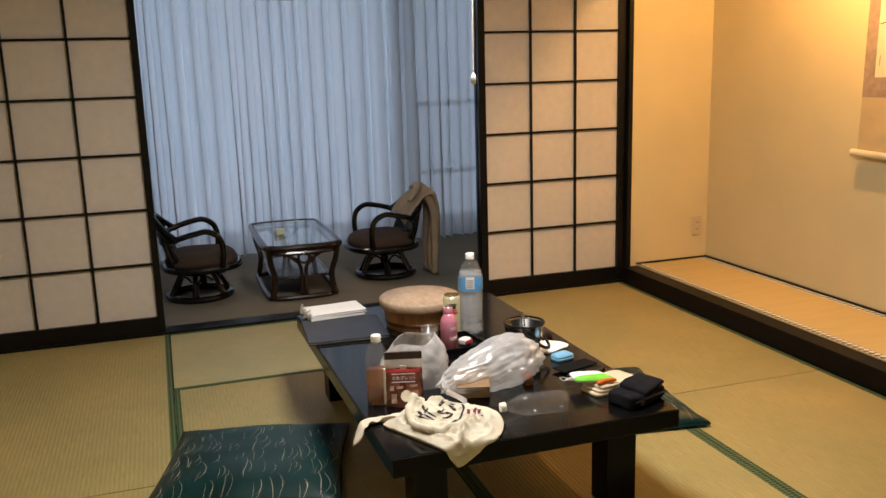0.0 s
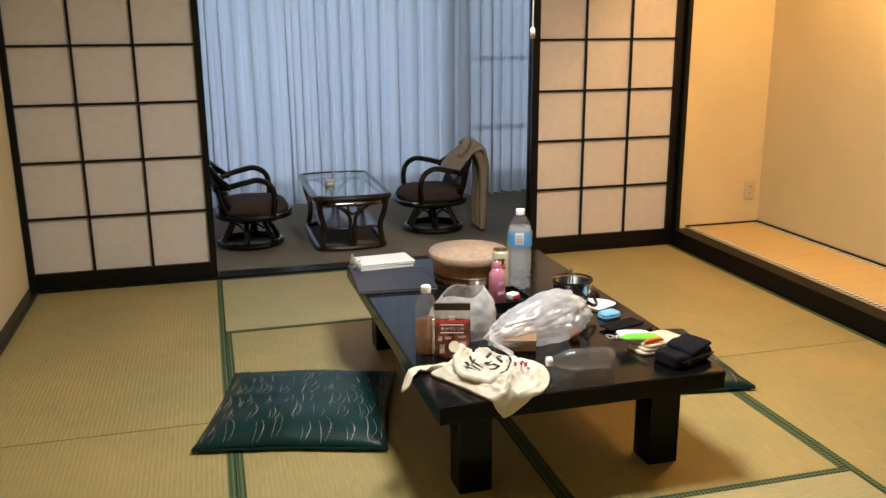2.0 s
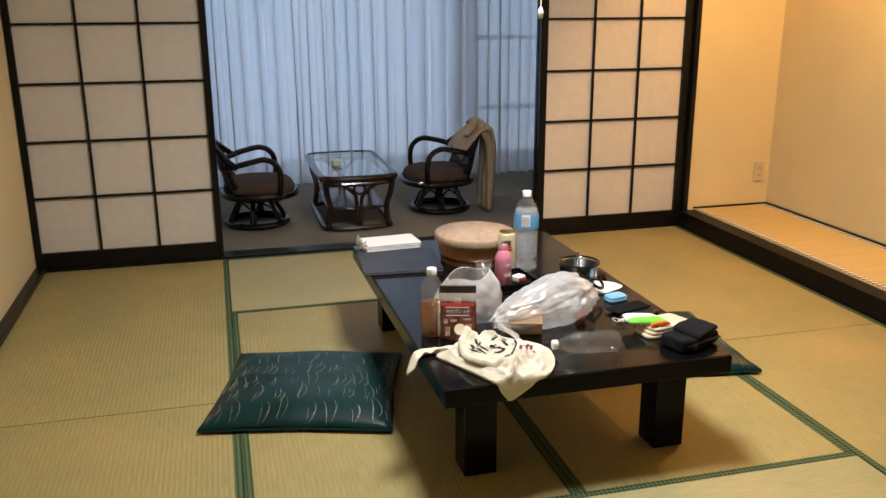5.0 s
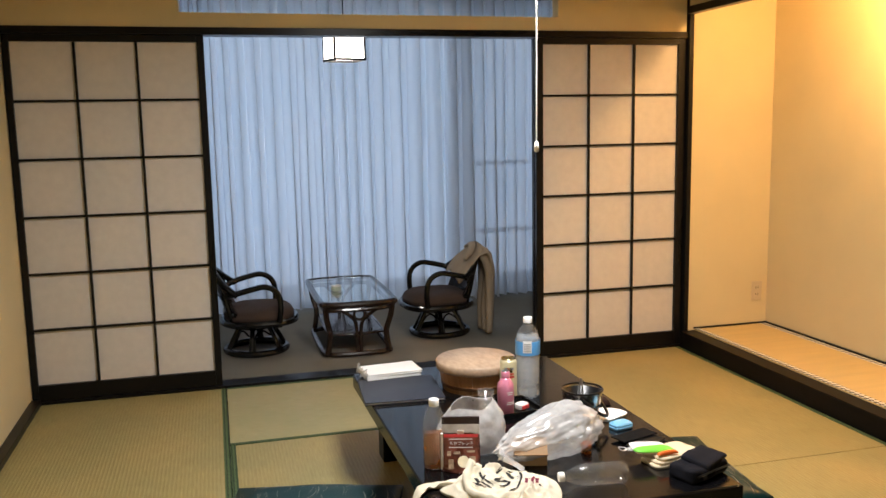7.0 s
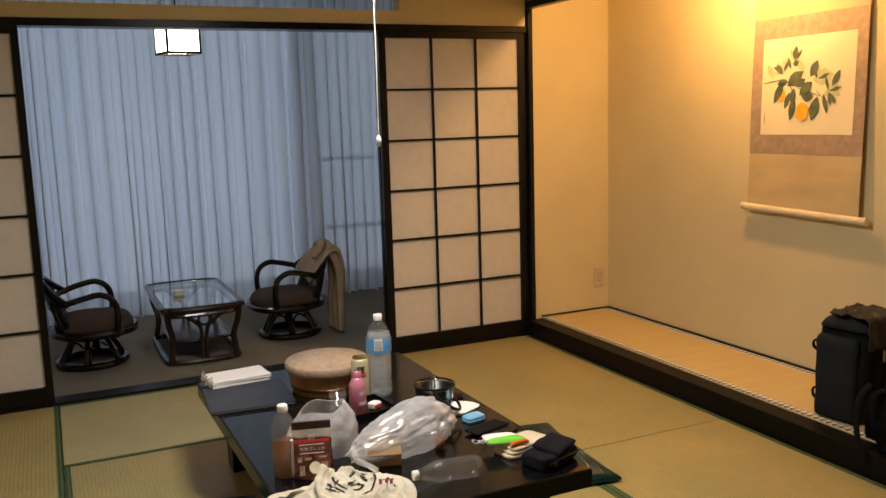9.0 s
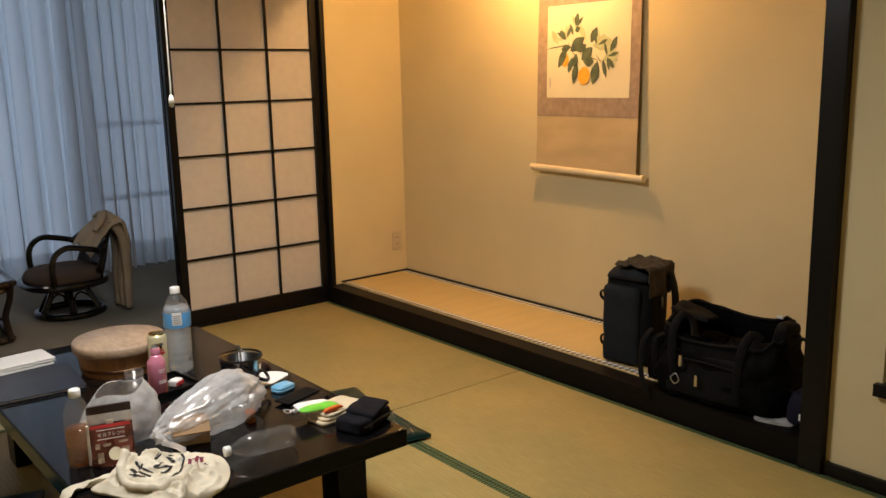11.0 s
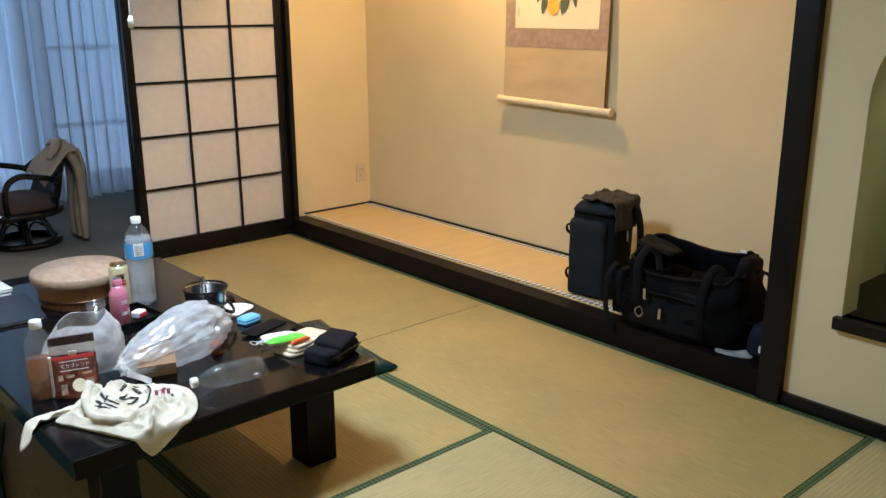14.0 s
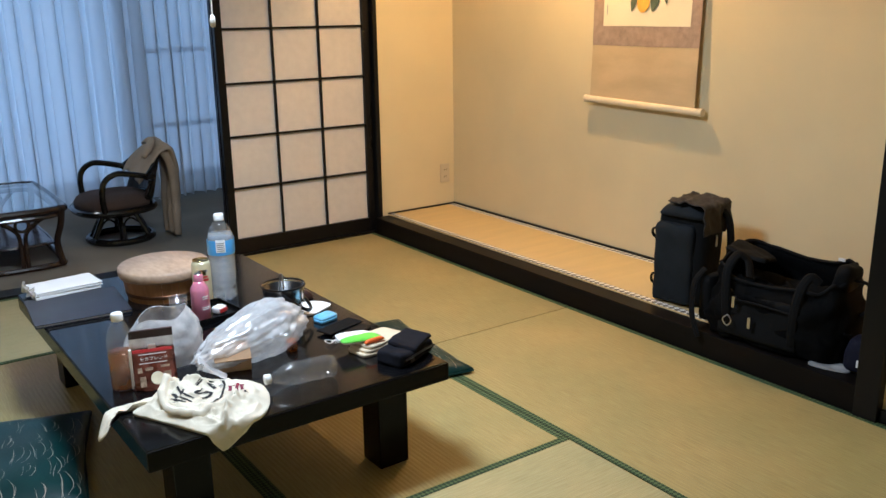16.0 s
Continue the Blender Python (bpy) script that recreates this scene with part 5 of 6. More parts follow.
def sx_(z):
    return 4.243 - 0.030 * max(0.0, (2.05 - z) / 1.18)


def sheet_on(name, y0, y1, z0, z1, lift, material, label=""):
    bm = bmesh.new()
    k, g = 14, []
    for i in range(k + 1):
        z = z0 + (z1 - z0) * i / k
        g.append([bm.verts.new((sx_(z) - lift - 0.0025 * math.sin(9 * z + 4 * y) * (0.5 if z > 1.2 else 1), y, z)) for y in (y0 + (y1 - y0) * j / 8 for j in range(9))])
    for a, b in zip(g, g[1:]):
        for j in range(8):
            bm.faces.new((a[j], a[j + 1], b[j + 1], b[j]))
    return part(name, bm, material, sc, label, True)


sheet_on("mount", -1.255, -1.925, 0.875, 2.08, 0.0, M_SILK, "beige silk mount")
sheet_on("brocade", -1.2565, -1.9235, 1.150, 1.80, 0.0015, M_BROCADE, "grey brown brocade frame")
sheet_on("painting", -1.326, -1.868, 1.243, 1.702, 0.003, M_CREAMP, "cream paper with citrus branch")
part("roller", tube([(sx_(0.862) - 0.004, -1.242, 0.880), (sx_(0.862) - 0.004, -1.960, 0.866)], 0.0165, 14, 1), M_IVORY, sc, "ivory coloured roller")
for y, z in ((-1.239, 0.880), (-1.963, 0.866)):
    part("roller_knob", tube([(sx_(0.862) - 0.004, y - 0.012, z), (sx_(0.862) - 0.004, y + 0.012, z)], 0.0185, 14, 1), M_IVORY, sc)
part("top_rod", tube([(4.24, -1.228, 2.085), (4.24, -1.913, 2.085)], 0.007, 8, 1), M_SILK, sc)
part("hanging_cord", tube([(4.24, -1.42, 2.09), (4.244, -1.558, 2.19), (4.24, -1.70, 2.09)], 0.003, 6, 1), M_SILK, sc)


def flat_shape(name, u, v, ang, ln, wd, material, lift, tip=1.0):
    bm = bmesh.new()
    vs = []
    v = 0.185 + (v - 0.235) * 0.74
    for i in range(14):
        a = 2 * math.pi * i / 14
        lx, ly = math.cos(a) * ln / 2, math.sin(a) * wd / 2 * (1 - tip * 0.75 * abs(math.cos(a)) ** 2)
        c, s = math.cos(ang), math.sin(ang)
        uu, vv = u + lx * c - ly * s, v + lx * s + ly * c
        z = 1.25 + vv * 0.545
        vs.append(bm.verts.new((sx_(z) - lift, -1.326 - uu * 0.545, z)))
    bm.faces.new(vs)
    return part(name, bm, material, sc)


for u, v, a, ln, wd in ((0.38, 0.62, 35, 0.24, 0.10), (0.20, 0.47, 62, 0.26, 0.07), (0.50, 0.50, 40, 0.20, 0.09), (0.36, 0.27, 78, 0.24, 0.065), (0.60, 0.27, 75, 0.25, 0.085),
                        (0.36, 0.42, 80, 0.16, 0.06), (0.52, 0.41, 0, 0.15, 0.08), (0.58, 0.72, 62, 0.18, 0.07), (0.81, 0.60, 60, 0.18, 0.05), (0.71, 0.32, -75, 0.2, 0.04),
                        (0.78, 0.38, -50, 0.14, 0.04), (0.20, 0.74, -50, 0.14, 0.05), (0.37, 0.92, 80, 0.14, 0.05), (0.38, 0.80, 20, 0.08, 0.05), (0.30, 0.37, 70, 0.18, 0.05), (0.24, 0.58, 10, 0.14, 0.06), (0.44, 0.57, 30, 0.14, 0.06), (0.31, 0.80, -70, 0.13, 0.03)):
    flat_shape("painted_leaf", u, v, radians(a), ln * 0.85, wd * 1.2, M_LEAF, 0.0055)
for u, v, a, ln, wd in ((0.10, 0.72, -55, 0.16, 0.07), (0.68, 0.62, 10, 0.22, 0.14), (0.78, 0.46, 20, 0.2, 0.1), (0.27, 0.78, 70, 0.16, 0.07), (0.44, 0.76, -60, 0.16, 0.06)):
    flat_shape("painted_leaf", u, v, radians(a), ln, wd, M_LEAFP, 0.0048)
for u0, v0, n_, a0 in ((0.74, 0.46, 7, -80), (0.24, 0.70, 5, 60), (0.62, 0.60, 4, 20), (0.36, 0.82, 3, 50)):
    for i in range(n_):
        a = radians(a0 + 31 * i)
        flat_shape("painted_leaf", u0 + 0.07 * math.cos(a), v0 + 0.09 * math.sin(a), a, 0.12, 0.034, M_LEAF if i % 3 == 0 else M_LEAFP, 0.0050 + 0.00004 * i)
flat_shape("painted_fruit", 0.232, 0.435, radians(90), 0.13, 0.095, M_FRUIT, 0.0052, 0.2)
flat_shape("painted_fruit", 0.47, 0.235, radians(80), 0.165, 0.145, M_FRUIT, 0.0060, 0.1)
for a_, b_, w in (((0.0, 0.585), (0.26, 0.615), 0.012), ((0.26, 0.615), (0.42, 0.40), 0.009), ((0.40, 0.50), (0.66, 0.42), 0.008), ((0.60, 0.47), (0.70, 0.38), 0.007)):
    mu, mv = (a_[0] + b_[0]) / 2, (a_[1] + b_[1]) / 2
    flat_shape("painted_twig", mu, mv, math.atan2(b_[1] - a_[1], b_[0] - a_[0]), math.dist(a_, b_), w, M_LEAF, 0.0050, 0.0)
flat_shape("signature_bar", 0.045, 0.16, radians(90), 0.10, 0.010, M_GREYP, 0.0048, 0.0)

# ---- bags in the alcove ----
AZ = 0.1072
bp = thing("backpack", pose(3.888, -2.205, AZ, 0, 0, 8) @ Matrix.Diagonal((0.92, 0.84, 1.04, 1)), "charcoal roll-top backpack standing on the alcove mat", "backpack")
part("main_body", soft_box(0.10, 0.140, 0.0, 0.41, 0.010, 1, 9, 0.05, 0.95), M_BLACK, bp, "", True)
part("front_pocket", soft_box(0.040, 0.112, 0.006, 0.340, 0.007, 2, 11, 0.030, 0.96), M_NYLON2, bp, "padded charcoal front panel", True).matrix_basis = pose(-0.086, 0.022, 0.0)
part("roll_top", blob([(-0.10, -0.12), (0, -0.128), (0.09, -0.12), (0.10, 0), (0.09, 0.115), (0, 0.125), (-0.10, 0.115), (-0.112, 0)],
                      lambda x, y, r: 0.045 * (1 - r**5) + 0.022 * max(0.0, fold(x, y, 8, 3) - 0.3), 0.368, 22, 9), M_NYLON2, bp, "folded roll top", True)
M_FLAP = mk("brown_grey_cloth", (0.030, 0.025, 0.021), 0.85, 0.3, 14, 300, 0.35)
bm = bmesh.new()
g = []
for i in range(31):
    row = []
    for j in range(37):
        x, v = -0.125 + 0.235 * i / 30, 0.30 * j / 36
        crease = 0.016 * max(0.0, fold(x, v, 11, 8) - 0.35) + 0.010 * max(0.0, fold(x, v, 24, 2) - 0.4)
        hem = 1.0 + 0.22 * noise.noise(Vector((x * 16, 2.0, 5.0)))
        if v < 0.19:
            row.append(bm.verts.new((x, 0.055 - v, 0.428 + crease - 0.12 * max(0.0, v - 0.13))))
        else:
            row.append(bm.verts.new((x, -0.139 - crease - 0.06 * (v - 0.19), 0.420 - (v - 0.19) * hem)))
    g.append(row)
for i in range(30):
    for j in range(36):
        bm.faces.new((g[i][j], g[i + 1][j], g[i + 1][j + 1], g[i][j + 1]))
bmesh.ops.recalc_face_normals(bm, faces=bm.faces[:])
bmesh.ops.solidify(bm, geom=bm.faces[:], thickness=0.005)
part("top_flap", bm, M_FLAP, bp, "draped brown-grey flap", True)
part("shoulder_strap", tube([(0.06, -0.135, 0.385), (0.06, -0.165, 0.36), (0.05, -0.19, 0.28), (0.05, -0.185, 0.16), (0.05, -0.145, 0.06)], 0.026, 8, 5, False, 0.5), M_BLACK, bp, "padded shoulder strap")
part("side_strap", tube([(-0.06, 0.135, 0.30), (-0.075, 0.165, 0.295), (-0.07, 0.17, 0.27), (-0.06, 0.14, 0.25)], 0.010, 6, 4, False, 0.5), M_BLACK, bp)
part("side_strap", tube([(-0.06, 0.135, 0.10), (-0.075, 0.16, 0.10), (-0.07, 0.165, 0.07), (-0.06, 0.14, 0.05)], 0.010, 6, 4, False, 0.5), M_BLACK, bp)
part("zip_pull", box(-0.006, 0.006, -0.148, -0.142, 0.25, 0.30, bevel=0.001), M_STEEL, bp, "metal zip pull")

du = thing("duffel_bag", pose(3.80, -2.735, AZ, 0, 0, 4), "open black nylon duffel bag on the alcove sill", "duffel bag")
M_LINING = mk("bag_lining", (0.006, 0.006, 0.006), 0.9, 0.3, 12, 200, 0.3, spec=0.05)
bm, rows, k = bmesh.new(), [], 64
for i in range(15):
    v = i / 14
    row = []
    for j in range(k):
        a = 2 * math.pi * j / k
        ca, sa = math.cos(a), math.sin(a)
        bx_, by_ = math.copysign(abs(ca) ** 0.45, ca), math.copysign(abs(sa) ** 0.45, sa)
        lip = 0.275 + 0.030 * bx_ + 0.030 * abs(by_) ** 3 - 0.028 * max(0.0, -bx_) * (1 - by_ * by_) + 0.030 * noise.noise(Vector((ca * 2.5, sa * 2.5, 4)))
        crush = 0.030 * noise.noise(Vector((bx_ * 1.7, by_ * 3.0, v * 3.5))) + 0.012 * noise.noise(Vector((bx_ * 4, by_ * 7, v * 7))) + 0.016 * max(0.0, fold(by_ * 0.3, v * 0.25 + 0.1 * bx_, 11, 6) - 0.55)
        out = 1.0 + 0.10 * math.sin(math.pi * v) - 0.10 * v
        row.append(bm.verts.new(((0.135 * out + crush) * bx_, (0.255 * out + crush) * by_, 0.001 + lip * v)))
    rows.append(row)
for p, q in zip(rows, rows[1:]):
    for j in range(k):
        bm.faces.new((p[j], p[(j + 1) % k], q[(j + 1) % k], q[j]))
bm.faces.new(rows[0][::-1])
lip_line = [v.co.copy() for v in rows[-1][::2]]
bmesh.ops.solidify(bm, geom=bm.faces[:], thickness=0.006)
part("bag_body", bm, M_BLACK, du, "", True)
part("opening_rim", tube(lip_line, 0.007, 8, 2, True), M_BLACK, du, "bound edge of the open mouth", True)
part("inner_lining", blob([(-0.10, -0.20), (-0.105, 0.0), (-0.10, 0.20), (0.0, 0.215), (0.10, 0.20), (0.105, 0.0), (0.10, -0.20), (0.0, -0.215)], lambda x, y, r: 0.05 * fold(x, y, 10, 4), 0.165, 10, 6), M_LINING, du, "dark crumpled inside", True)
part("front_pocket", soft_box(0.016, 0.165, 0.02, 0.19, 0.010, 8, 9, 0.016, 0.94), M_BLACK, du, "zipped front pocket", True).matrix_basis = pose(-0.142, 0.035, 0, 0, 5, 0)
part("end_flap", soft_box(0.06, 0.035, 0.0, 0.10, 0.010, 4, 7, 0.03, 0.8), M_BLACK, du, "bunched end flap", True).matrix_basis = pose(-0.02, -0.215, 0.255, 12, 0, 0)
part("mouth_flap", soft_box(0.075, 0.085, 0.0, 0.022, 0.010, 11, 9, 0.010, 0.9), M_BLACK, du, "folded zip flap", True).matrix_basis = pose(0.0, 0.165, 0.300, 14, 6, 10)
part("end_pocket", soft_box(0.10, 0.03, 0.02, 0.21, 0.008, 9, 5, 0.03, 0.95), M_BLACK, du, "end pocket", True).matrix_basis = pose(-0.01, 0.285, 0)
part("handle", tube([(-0.150, 0.150, 0.06), (-0.165, 0.155, 0.16), (-0.150, 0.165, 0.27), (-0.110, 0.150, 0.325), (-0.085, 0.120, 0.30), (-0.125, 0.085, 0.25)], 0.017, 8, 5, False, 0.4), M_BLACK, du, "webbing handle")
part("handle", tube([(-0.150, -0.110, 0.05), (-0.160, -0.115, 0.16), (-0.140, -0.120, 0.25), (-0.105, -0.135, 0.30), (-0.09, -0.165, 0.28)], 0.017, 8, 5, False, 0.4), M_BLACK, du, "webbing handle")
part("handle", tube([(-0.02, -0.255, 0.30), (-0.015, -0.300, 0.29), (0.0, -0.315, 0.22), (0.0, -0.275, 0.17)], 0.011, 8, 5, False, 0.5), M_BLACK, du, "webbing end loop")
part("lip_tag", box(0.085, 0.090, -0.16, -0.135, 0.325, 0.336, bevel=0.001), M_CAP, du, "small white tag")
part("d_ring", tube([(-0.174, 0.135, 0.105), (-0.178, 0.153, 0.085), (-0.178, 0.135, 0.065), (-0.178, 0.117, 0.085)], 0.0025, 6, 4, True), M_STEEL, du, "steel ring")
for y, z in ((0.115, 0.165), (0.045, 0.10)):
    part("zip_pull", box(-0.178, -0.168, y - 0.006, y + 0.006, z - 0.025, z + 0.018, bevel=0.001), M_STEEL, du, "bright zip pull")
part("zip", tube([(-0.158, 0.15, 0.165), (-0.160, 0.05, 0.17), (-0.158, -0.10, 0.165)], 0.004, 6, 4), M_BLACK, du)
part("hanging_strap", tube([(-0.09, 0.30, 0.235), (-0.135, 0.315, 0.18), (-0.16, 0.30, 0.06), (-0.17, 0.26, -0.02)], 0.016, 8, 5, False, 0.4), M_BLACK, du, "loose black strap hanging over the sill")
cp = thing("cloth_pouch", pose(3.76, -3.055, AZ, 0, 0, 10), "small navy cloth pouch leaning beside the alcove post", "pouch")
part("pouch_body", soft_box(0.06, 0.045, 0.0, 0.12, 0.008, 6, 5, 0.03, 0.8), M_NAVY, cp, "", True)
part("tag", box(-0.0655, -0.0605, -0.02, -0.012, 0.03, 0.055), M_CAP, cp, "small white tag")
part("cord", tube([(-0.02, 0.03, 0.11), (-0.04, 0.045, 0.13), (-0.02, 0.05, 0.12), (0.0, 0.03, 0.115)], 0.003, 6, 4), M_BLACK, cp)
wp = thing("plastic_sleeve", pose(3.70, -2.985, AZ, 0, 0, 20), "crumpled white plastic sleeve lying on the alcove sill", "plastic sleeve")
part("film", blob([(-0.03, -0.06), (0.03, -0.055), (0.035, 0.05), (-0.025, 0.06)], lambda x, y, r: 0.002 + 0.003 * fold(x, y, 22, 3), 0, 6, 4, 0.001), M_BAG, wp)

# ---- veranda furniture ----


def rattan_chair(m, label):
    t = thing("rattan_chair", m, label, "armchair", "rattan chairs")
    part("base_ring", tube(ring_pts(0.185, 0.022), 0.021, 10, 3, True), M_RATTAN, t)
    part("collar_ring", tube(ring_pts(0.095, 0.165), 0.014, 8, 3, True), M_RATTAN, t)
    for i in range(6):
        a = math.pi / 3 * i + 0.3
        c, s = math.cos(a), math.sin(a)
        part("leg", tube([(0.182 * c, 0.182 * s, 0.03), (0.150 * c, 0.150 * s, 0.09), (0.105 * c, 0.105 * s, 0.17)], 0.015, 8, 4), M_RATTAN, t)
        b = a + math.pi / 6
        part("brace", tube([(0.182 * math.cos(a + 0.12), 0.182 * math.sin(a + 0.12), 0.03), (0.128 * math.cos(a + 0.16), 0.128 * math.sin(a + 0.16), 0.12),
                            (0.118 * math.cos(b), 0.118 * math.sin(b), 0.15), (0.128 * math.cos(b + 0.36), 0.128 * math.sin(b + 0.36), 0.12)], 0.006, 6, 4), M_RATTAN, t)
    part("swivel", lathe([(0.09, 0.165), (0.11, 0.17), (0.11, 0.19), (0.13, 0.195)], 24), M_BLACKP, t, "black swivel plate")
    sq = [(0.222 * math.copysign(abs(math.cos(a)) ** 0.7, math.cos(a)), 0.228 * math.copysign(abs(math.sin(a)) ** 0.75, math.sin(a))) for a in (2 * math.pi * i / 16 for i in range(16))]
    part("seat_frame", tube([(x + 0.025, y, 0.213) for x, y in sq], 0.021, 10, 3, True), M_RATTAN, t)
    part("seat_base", blob([(x * 0.95 + 0.025, y * 0.95) for x, y in sq], lambda x, y, r: 0.012, 0.205, 3, 2), M_RATTAN, t)
    part("seat_cushion", blob([(x * 0.97 + 0.025, y * 0.97) for x, y in sq], lambda x, y, r: 0.018 + 0.058 * (1 - r**4) ** 0.6 + 0.003 * noise.noise(Vector((x * 9, y * 9, 2))), 0.227, 12, 3), M_SEAT, t, "brown cloth seat cushion", True)
    for s in (-1, 1):
        part("arm", tube([(0.13, 0.215 * s, 0.19), (0.145, 0.235 * s, 0.32), (0.125, 0.24 * s, 0.405), (0.06, 0.245 * s, 0.445), (-0.02, 0.245 * s, 0.435), (-0.10, 0.235 * s, 0.415), (-0.17, 0.19 * s, 0.395)], 0.0175, 10, 6), M_RATTAN, t)
        part("back_post", tube([(-0.13, 0.15 * s, 0.20), (-0.165, 0.165 * s, 0.32), (-0.19, 0.17 * s, 0.455)], 0.016, 8, 5), M_RATTAN, t)
    part("back_rail", tube([(-0.11, 0.24, 0.40), (-0.18, 0.195, 0.46), (-0.23, 0.10, 0.52), (-0.245, 0, 0.535), (-0.23, -0.10, 0.52), (-0.18, -0.195, 0.46), (-0.11, -0.24, 0.40)], 0.0185, 10, 5), M_RATTAN, t)
    for zb, xb in ((0.27, -0.165), (0.36, -0.195)):
        part("back_slat", tube([(xb + 0.045, 0.185, zb), (xb, 0.1, zb + 0.01), (xb - 0.012, 0, zb + 0.014), (xb, -0.1, zb + 0.01), (xb + 0.045, -0.185, zb)], 0.013, 8, 4), M_RATTAN, t)
    bm = bmesh.new()
    g = []
    for i in range(9):
        v = i / 8
        g.append([bm.verts.new((-0.135 - 0.10 * v + 0.07 * (u * u) - 0.02, 0.2 * u * (0.8 + 0.2 * v), 0.23 + v * (0.31 - 0.10 * u * u))) for u in (-1 + j / 4 for j in range(9))])
    for a, b in zip(g, g[1:]):
        for j in range(8):
            bm.faces.new((a[j], b[j], b[j + 1], a[j + 1]))
    ext = bmesh.ops.extrude_face_region(bm, geom=bm.faces[:])
    for v in ext["geom"]:
        if isinstance(v, bmesh.types.BMVert):
            v.co.x -= 0.012
    bmesh.ops.recalc_face_normals(bm, faces=bm.faces[:])
    part("woven_back", bm, M_WEAVE, t, "dark woven cane back")
    return t


rattan_chair(pose(1.12, 0.76, 0, 0, 0, 0), "dark rattan swivel armchair with brown cushion beside the glass table")
rattan_chair(pose(2.33, 0.84, 0, 0, 0, 181), "dark rattan swivel armchair with a coat over its back")

gt = thing("glass_table", pose(1.715, 0.785, 0), "brown rattan coffee table with a clear glass top", "coffee table")


def rrect(hx, hy, z, r=0.10):
    return [(sx * (hx - r * (1 - cx)), sy * (hy - r * (1 - cy)), z) for sx, sy, seq in ((1, 1, ((1, 0.0), (0.7, 0.7), (0.0, 1))), (-1, 1, ((0.0, 1), (0.7, 0.7), (1, 0.0))), (-1, -1, ((1, 0.0), (0.7, 0.7), (0.0, 1))), (1, -1, ((0.0, 1), (0.7, 0.7), (1, 0.0)))) for cx, cy in seq]


part("top_rim", tube(rrect(0.222, 0.45, 0.34), 0.019, 10, 4, True), M_RATTANB, gt)
part("lower_rim", tube(rrect(0.208, 0.435, 0.305), 0.014, 8, 4, True), M_RATTANB, gt)
gp_ = part("glass_top", blob([(x, y) for x, y, _ in rrect(0.212, 0.44, 0)], lambda x, y, r: 0.0, 0.347, 2, 4, 0.006), M_GLASS, gt, "clear glass sheet")
gp_.visible_shadow = False
part("base_frame", tube(rrect(0.208, 0.37, 0.018), 0.016, 8, 4, True), M_RATTANB, gt)
part("shelf", box(-0.165, 0.165, -0.31, 0.31, 0.122, 0.134, bevel=0.004), M_RATTANB, gt, "brown rattan shelf")
part("shelf_rim", tube(rrect(0.168, 0.315, 0.128), 0.009, 8, 4, True), M_RATTANB, gt)
for sx in (-1, 1):
    for sy in (-1, 1):
        part("leg", tube([(sx * 0.202, sy * 0.415, 0.335), (sx * 0.196, sy * 0.39, 0.25), (sx * 0.172, sy * 0.355, 0.14), (sx * 0.19, sy * 0.36, 0.02)], 0.018, 8, 5), M_RATTANB, gt)
for sy in (-1, 1):
    for sx in (-1, 1):
        part("fork", tube([(sx * 0.012, sy * 0.372, 0.02), (sx * 0.013, sy * 0.372, 0.16), (sx * 0.03, sy * 0.39, 0.235), (sx * 0.11, sy * 0.425, 0.305)], 0.012, 8, 5), M_RATTANB, gt)
    part("ring_ornament", tube([(0.032 * math.cos(a), sy * 0.41, 0.268 + 0.032 * math.sin(a)) for a in (math.pi / 4 * i for i in range(8))], 0.008, 6, 3, True), M_RATTANB, gt)
soap = thing("small_tin", pose(1.625, 0.72, 0.3535, 0, 0, 20), "small pale green tin on the glass table", "tin")
part("tin_body", soft_box(0.03, 0.022, 0, 0.028, 0.001, 1, 3, 0.01), M_PALEG, soap, "", True)
part("tin_lid", soft_box(0.031, 0.023, 0.0285, 0.04, 0.001, 1, 3, 0.01), M_CAP, soap, "white lid", True)

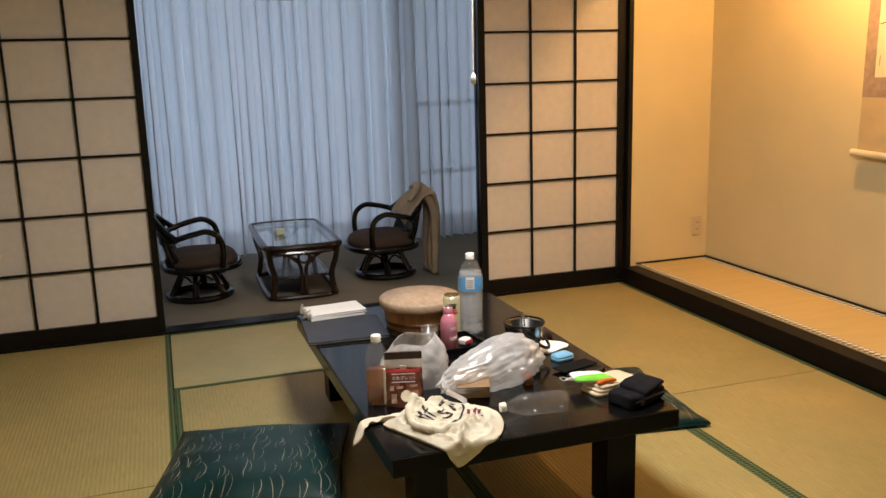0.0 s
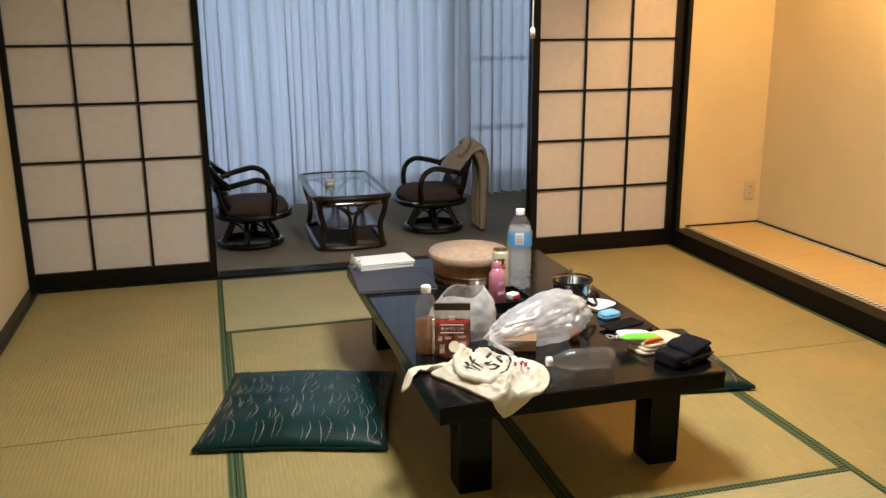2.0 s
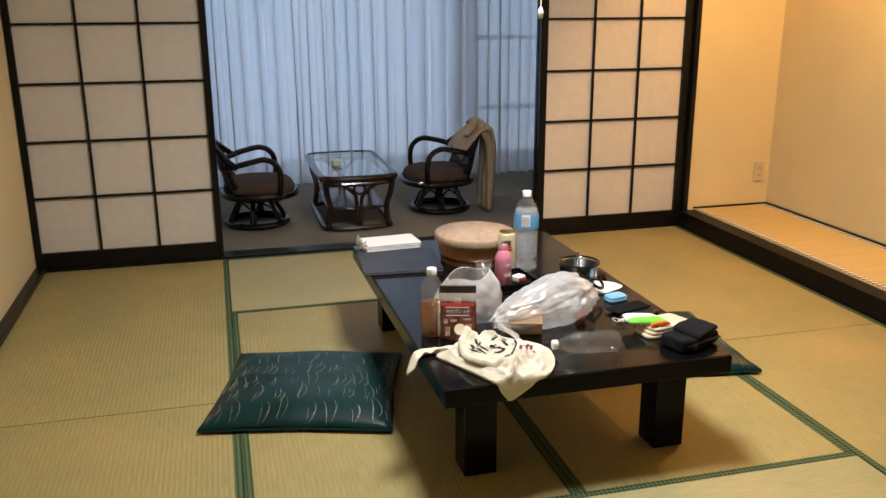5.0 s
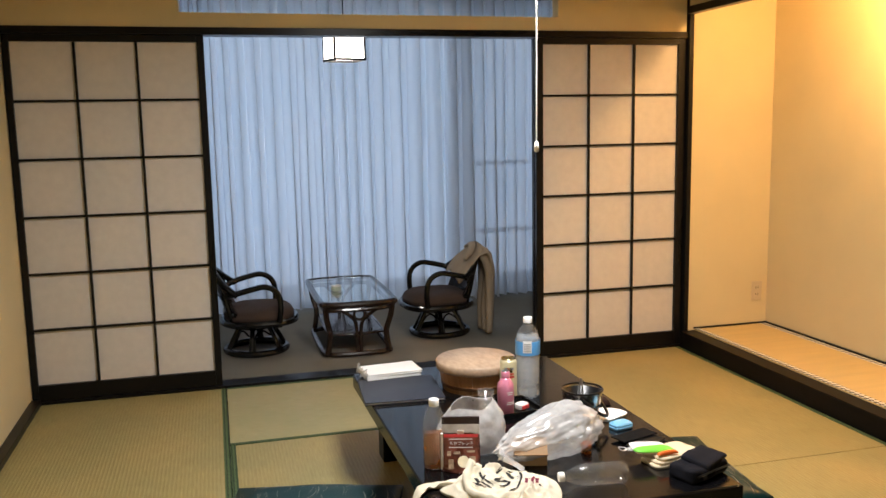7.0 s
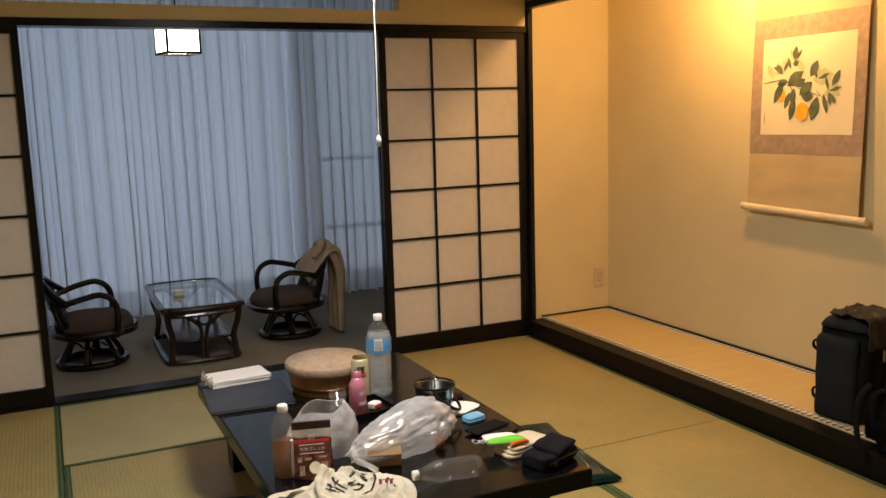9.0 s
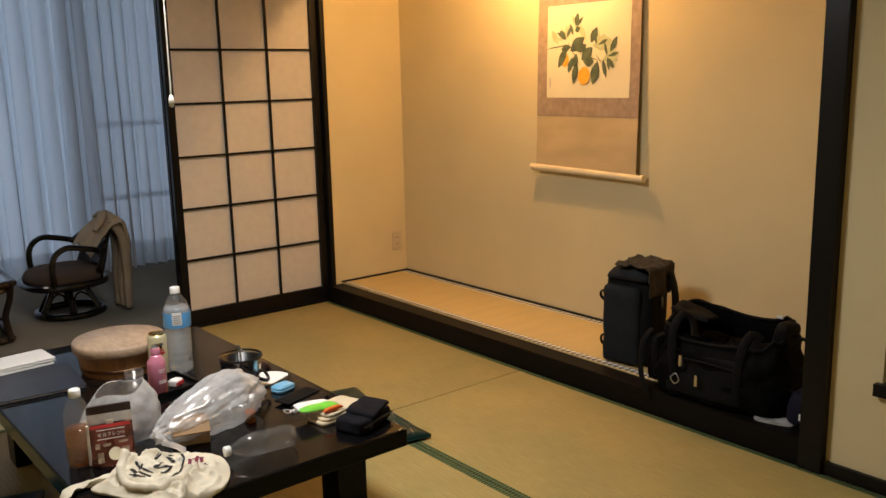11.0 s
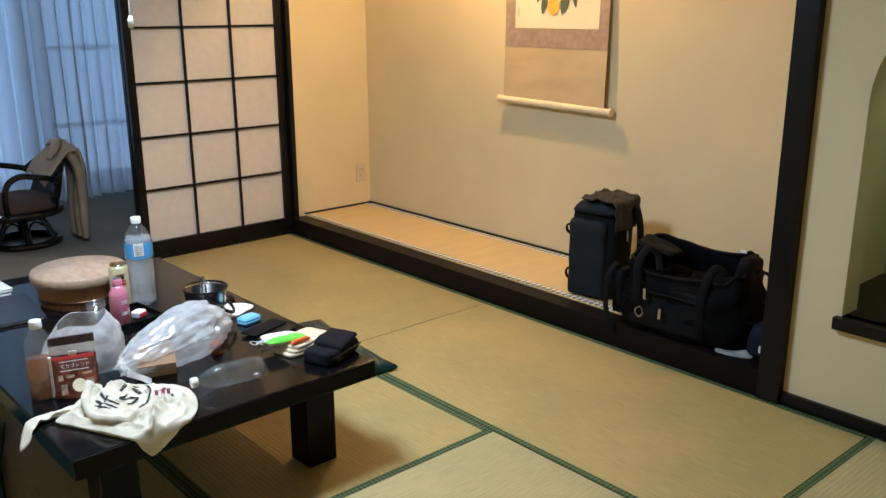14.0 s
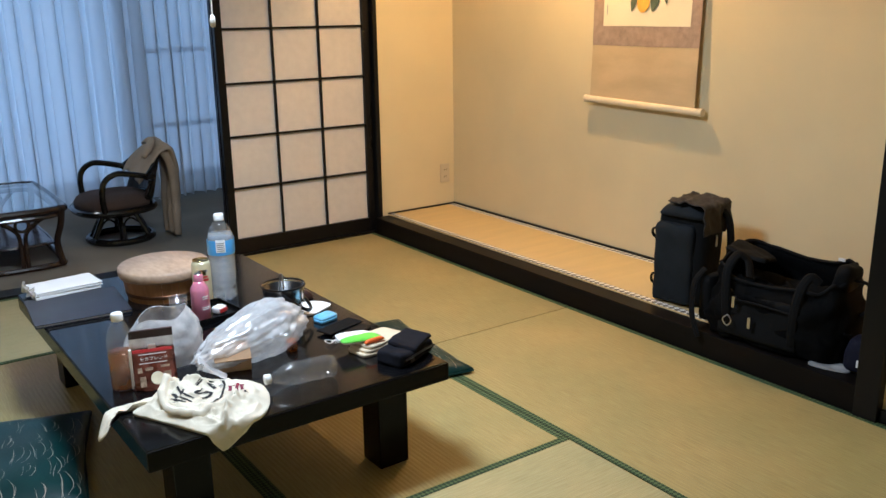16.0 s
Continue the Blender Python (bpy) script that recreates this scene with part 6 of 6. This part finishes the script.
# coat thrown over the chair's back
prof = [(2.41, 0.41), (2.455, 0.465), (2.505, 0.52), (2.555, 0.57), (2.59, 0.586), (2.613, 0.53), (2.618, 0.45), (2.612, 0.34), (2.606, 0.23), (2.604, 0.11), (2.60, 0.02)]
line = spline([(x, 0, z) for x, z in prof], 3)
cm, g = bmesh.new(), []
for i, p in enumerate(line):
    f = i / (len(line) - 1)
    half = 0.20 - 0.04 * f if f < 0.45 else 0.182 - 0.16 * (f - 0.45)
    cy = 0.84 - 0.07 * f
    row = []
    for j in range(15):
        u = -1 + j / 7
        wrinkle = 0.020 * fold(u * 0.5 + 0.2 * f, f * 0.6, 4.5, 2) + 0.016 * math.sin(u * 7 + 3 * f) * f
        curl = -0.05 * abs(u) ** 2 * (1 - f)
        row.append(cm.verts.new((p.x + wrinkle - 0.012 + 0.02 * u * u * f, cy + half * u + 0.01 * math.sin(9 * f), p.z + curl + 0.02 * noise.noise(Vector((u * 2, f * 6, 3))) * (1 if f < 0.85 else 0.3))))
    g.append(row)
for a, b in zip(g, g[1:]):
    for j in range(14):
        cm.faces.new((a[j], b[j], b[j + 1], a[j + 1]))
ext = bmesh.ops.extrude_face_region(cm, geom=cm.faces[:])
bmesh.ops.recalc_face_normals(cm, faces=cm.faces[:])
for v in ext["geom"]:
    if isinstance(v, bmesh.types.BMVert):
        v.co += Vector((0.014, 0.004, 0.010))
coat = thing("coat", Matrix(), "beige coat thrown over the back of a rattan chair", "coat")
part("cloth", cm, M_COAT, coat, "", True)
part("sleeve", tube([(2.59, 0.72, 0.560), (2.632, 0.685, 0.45), (2.634, 0.67, 0.32), (2.628, 0.665, 0.17), (2.622, 0.66, 0.02)], [0.05, 0.045, 0.042, 0.036, 0.03], 12, 5, False, 0.7), M_COAT, coat, "hanging beige sleeve", True)
part("collar", tube([(2.47, 0.69, 0.51), (2.53, 0.74, 0.57), (2.56, 0.83, 0.59), (2.55, 0.93, 0.565)], [0.018, 0.03, 0.03, 0.018], 10, 5, False, 0.6), M_COAT, coat, "folded collar", True)
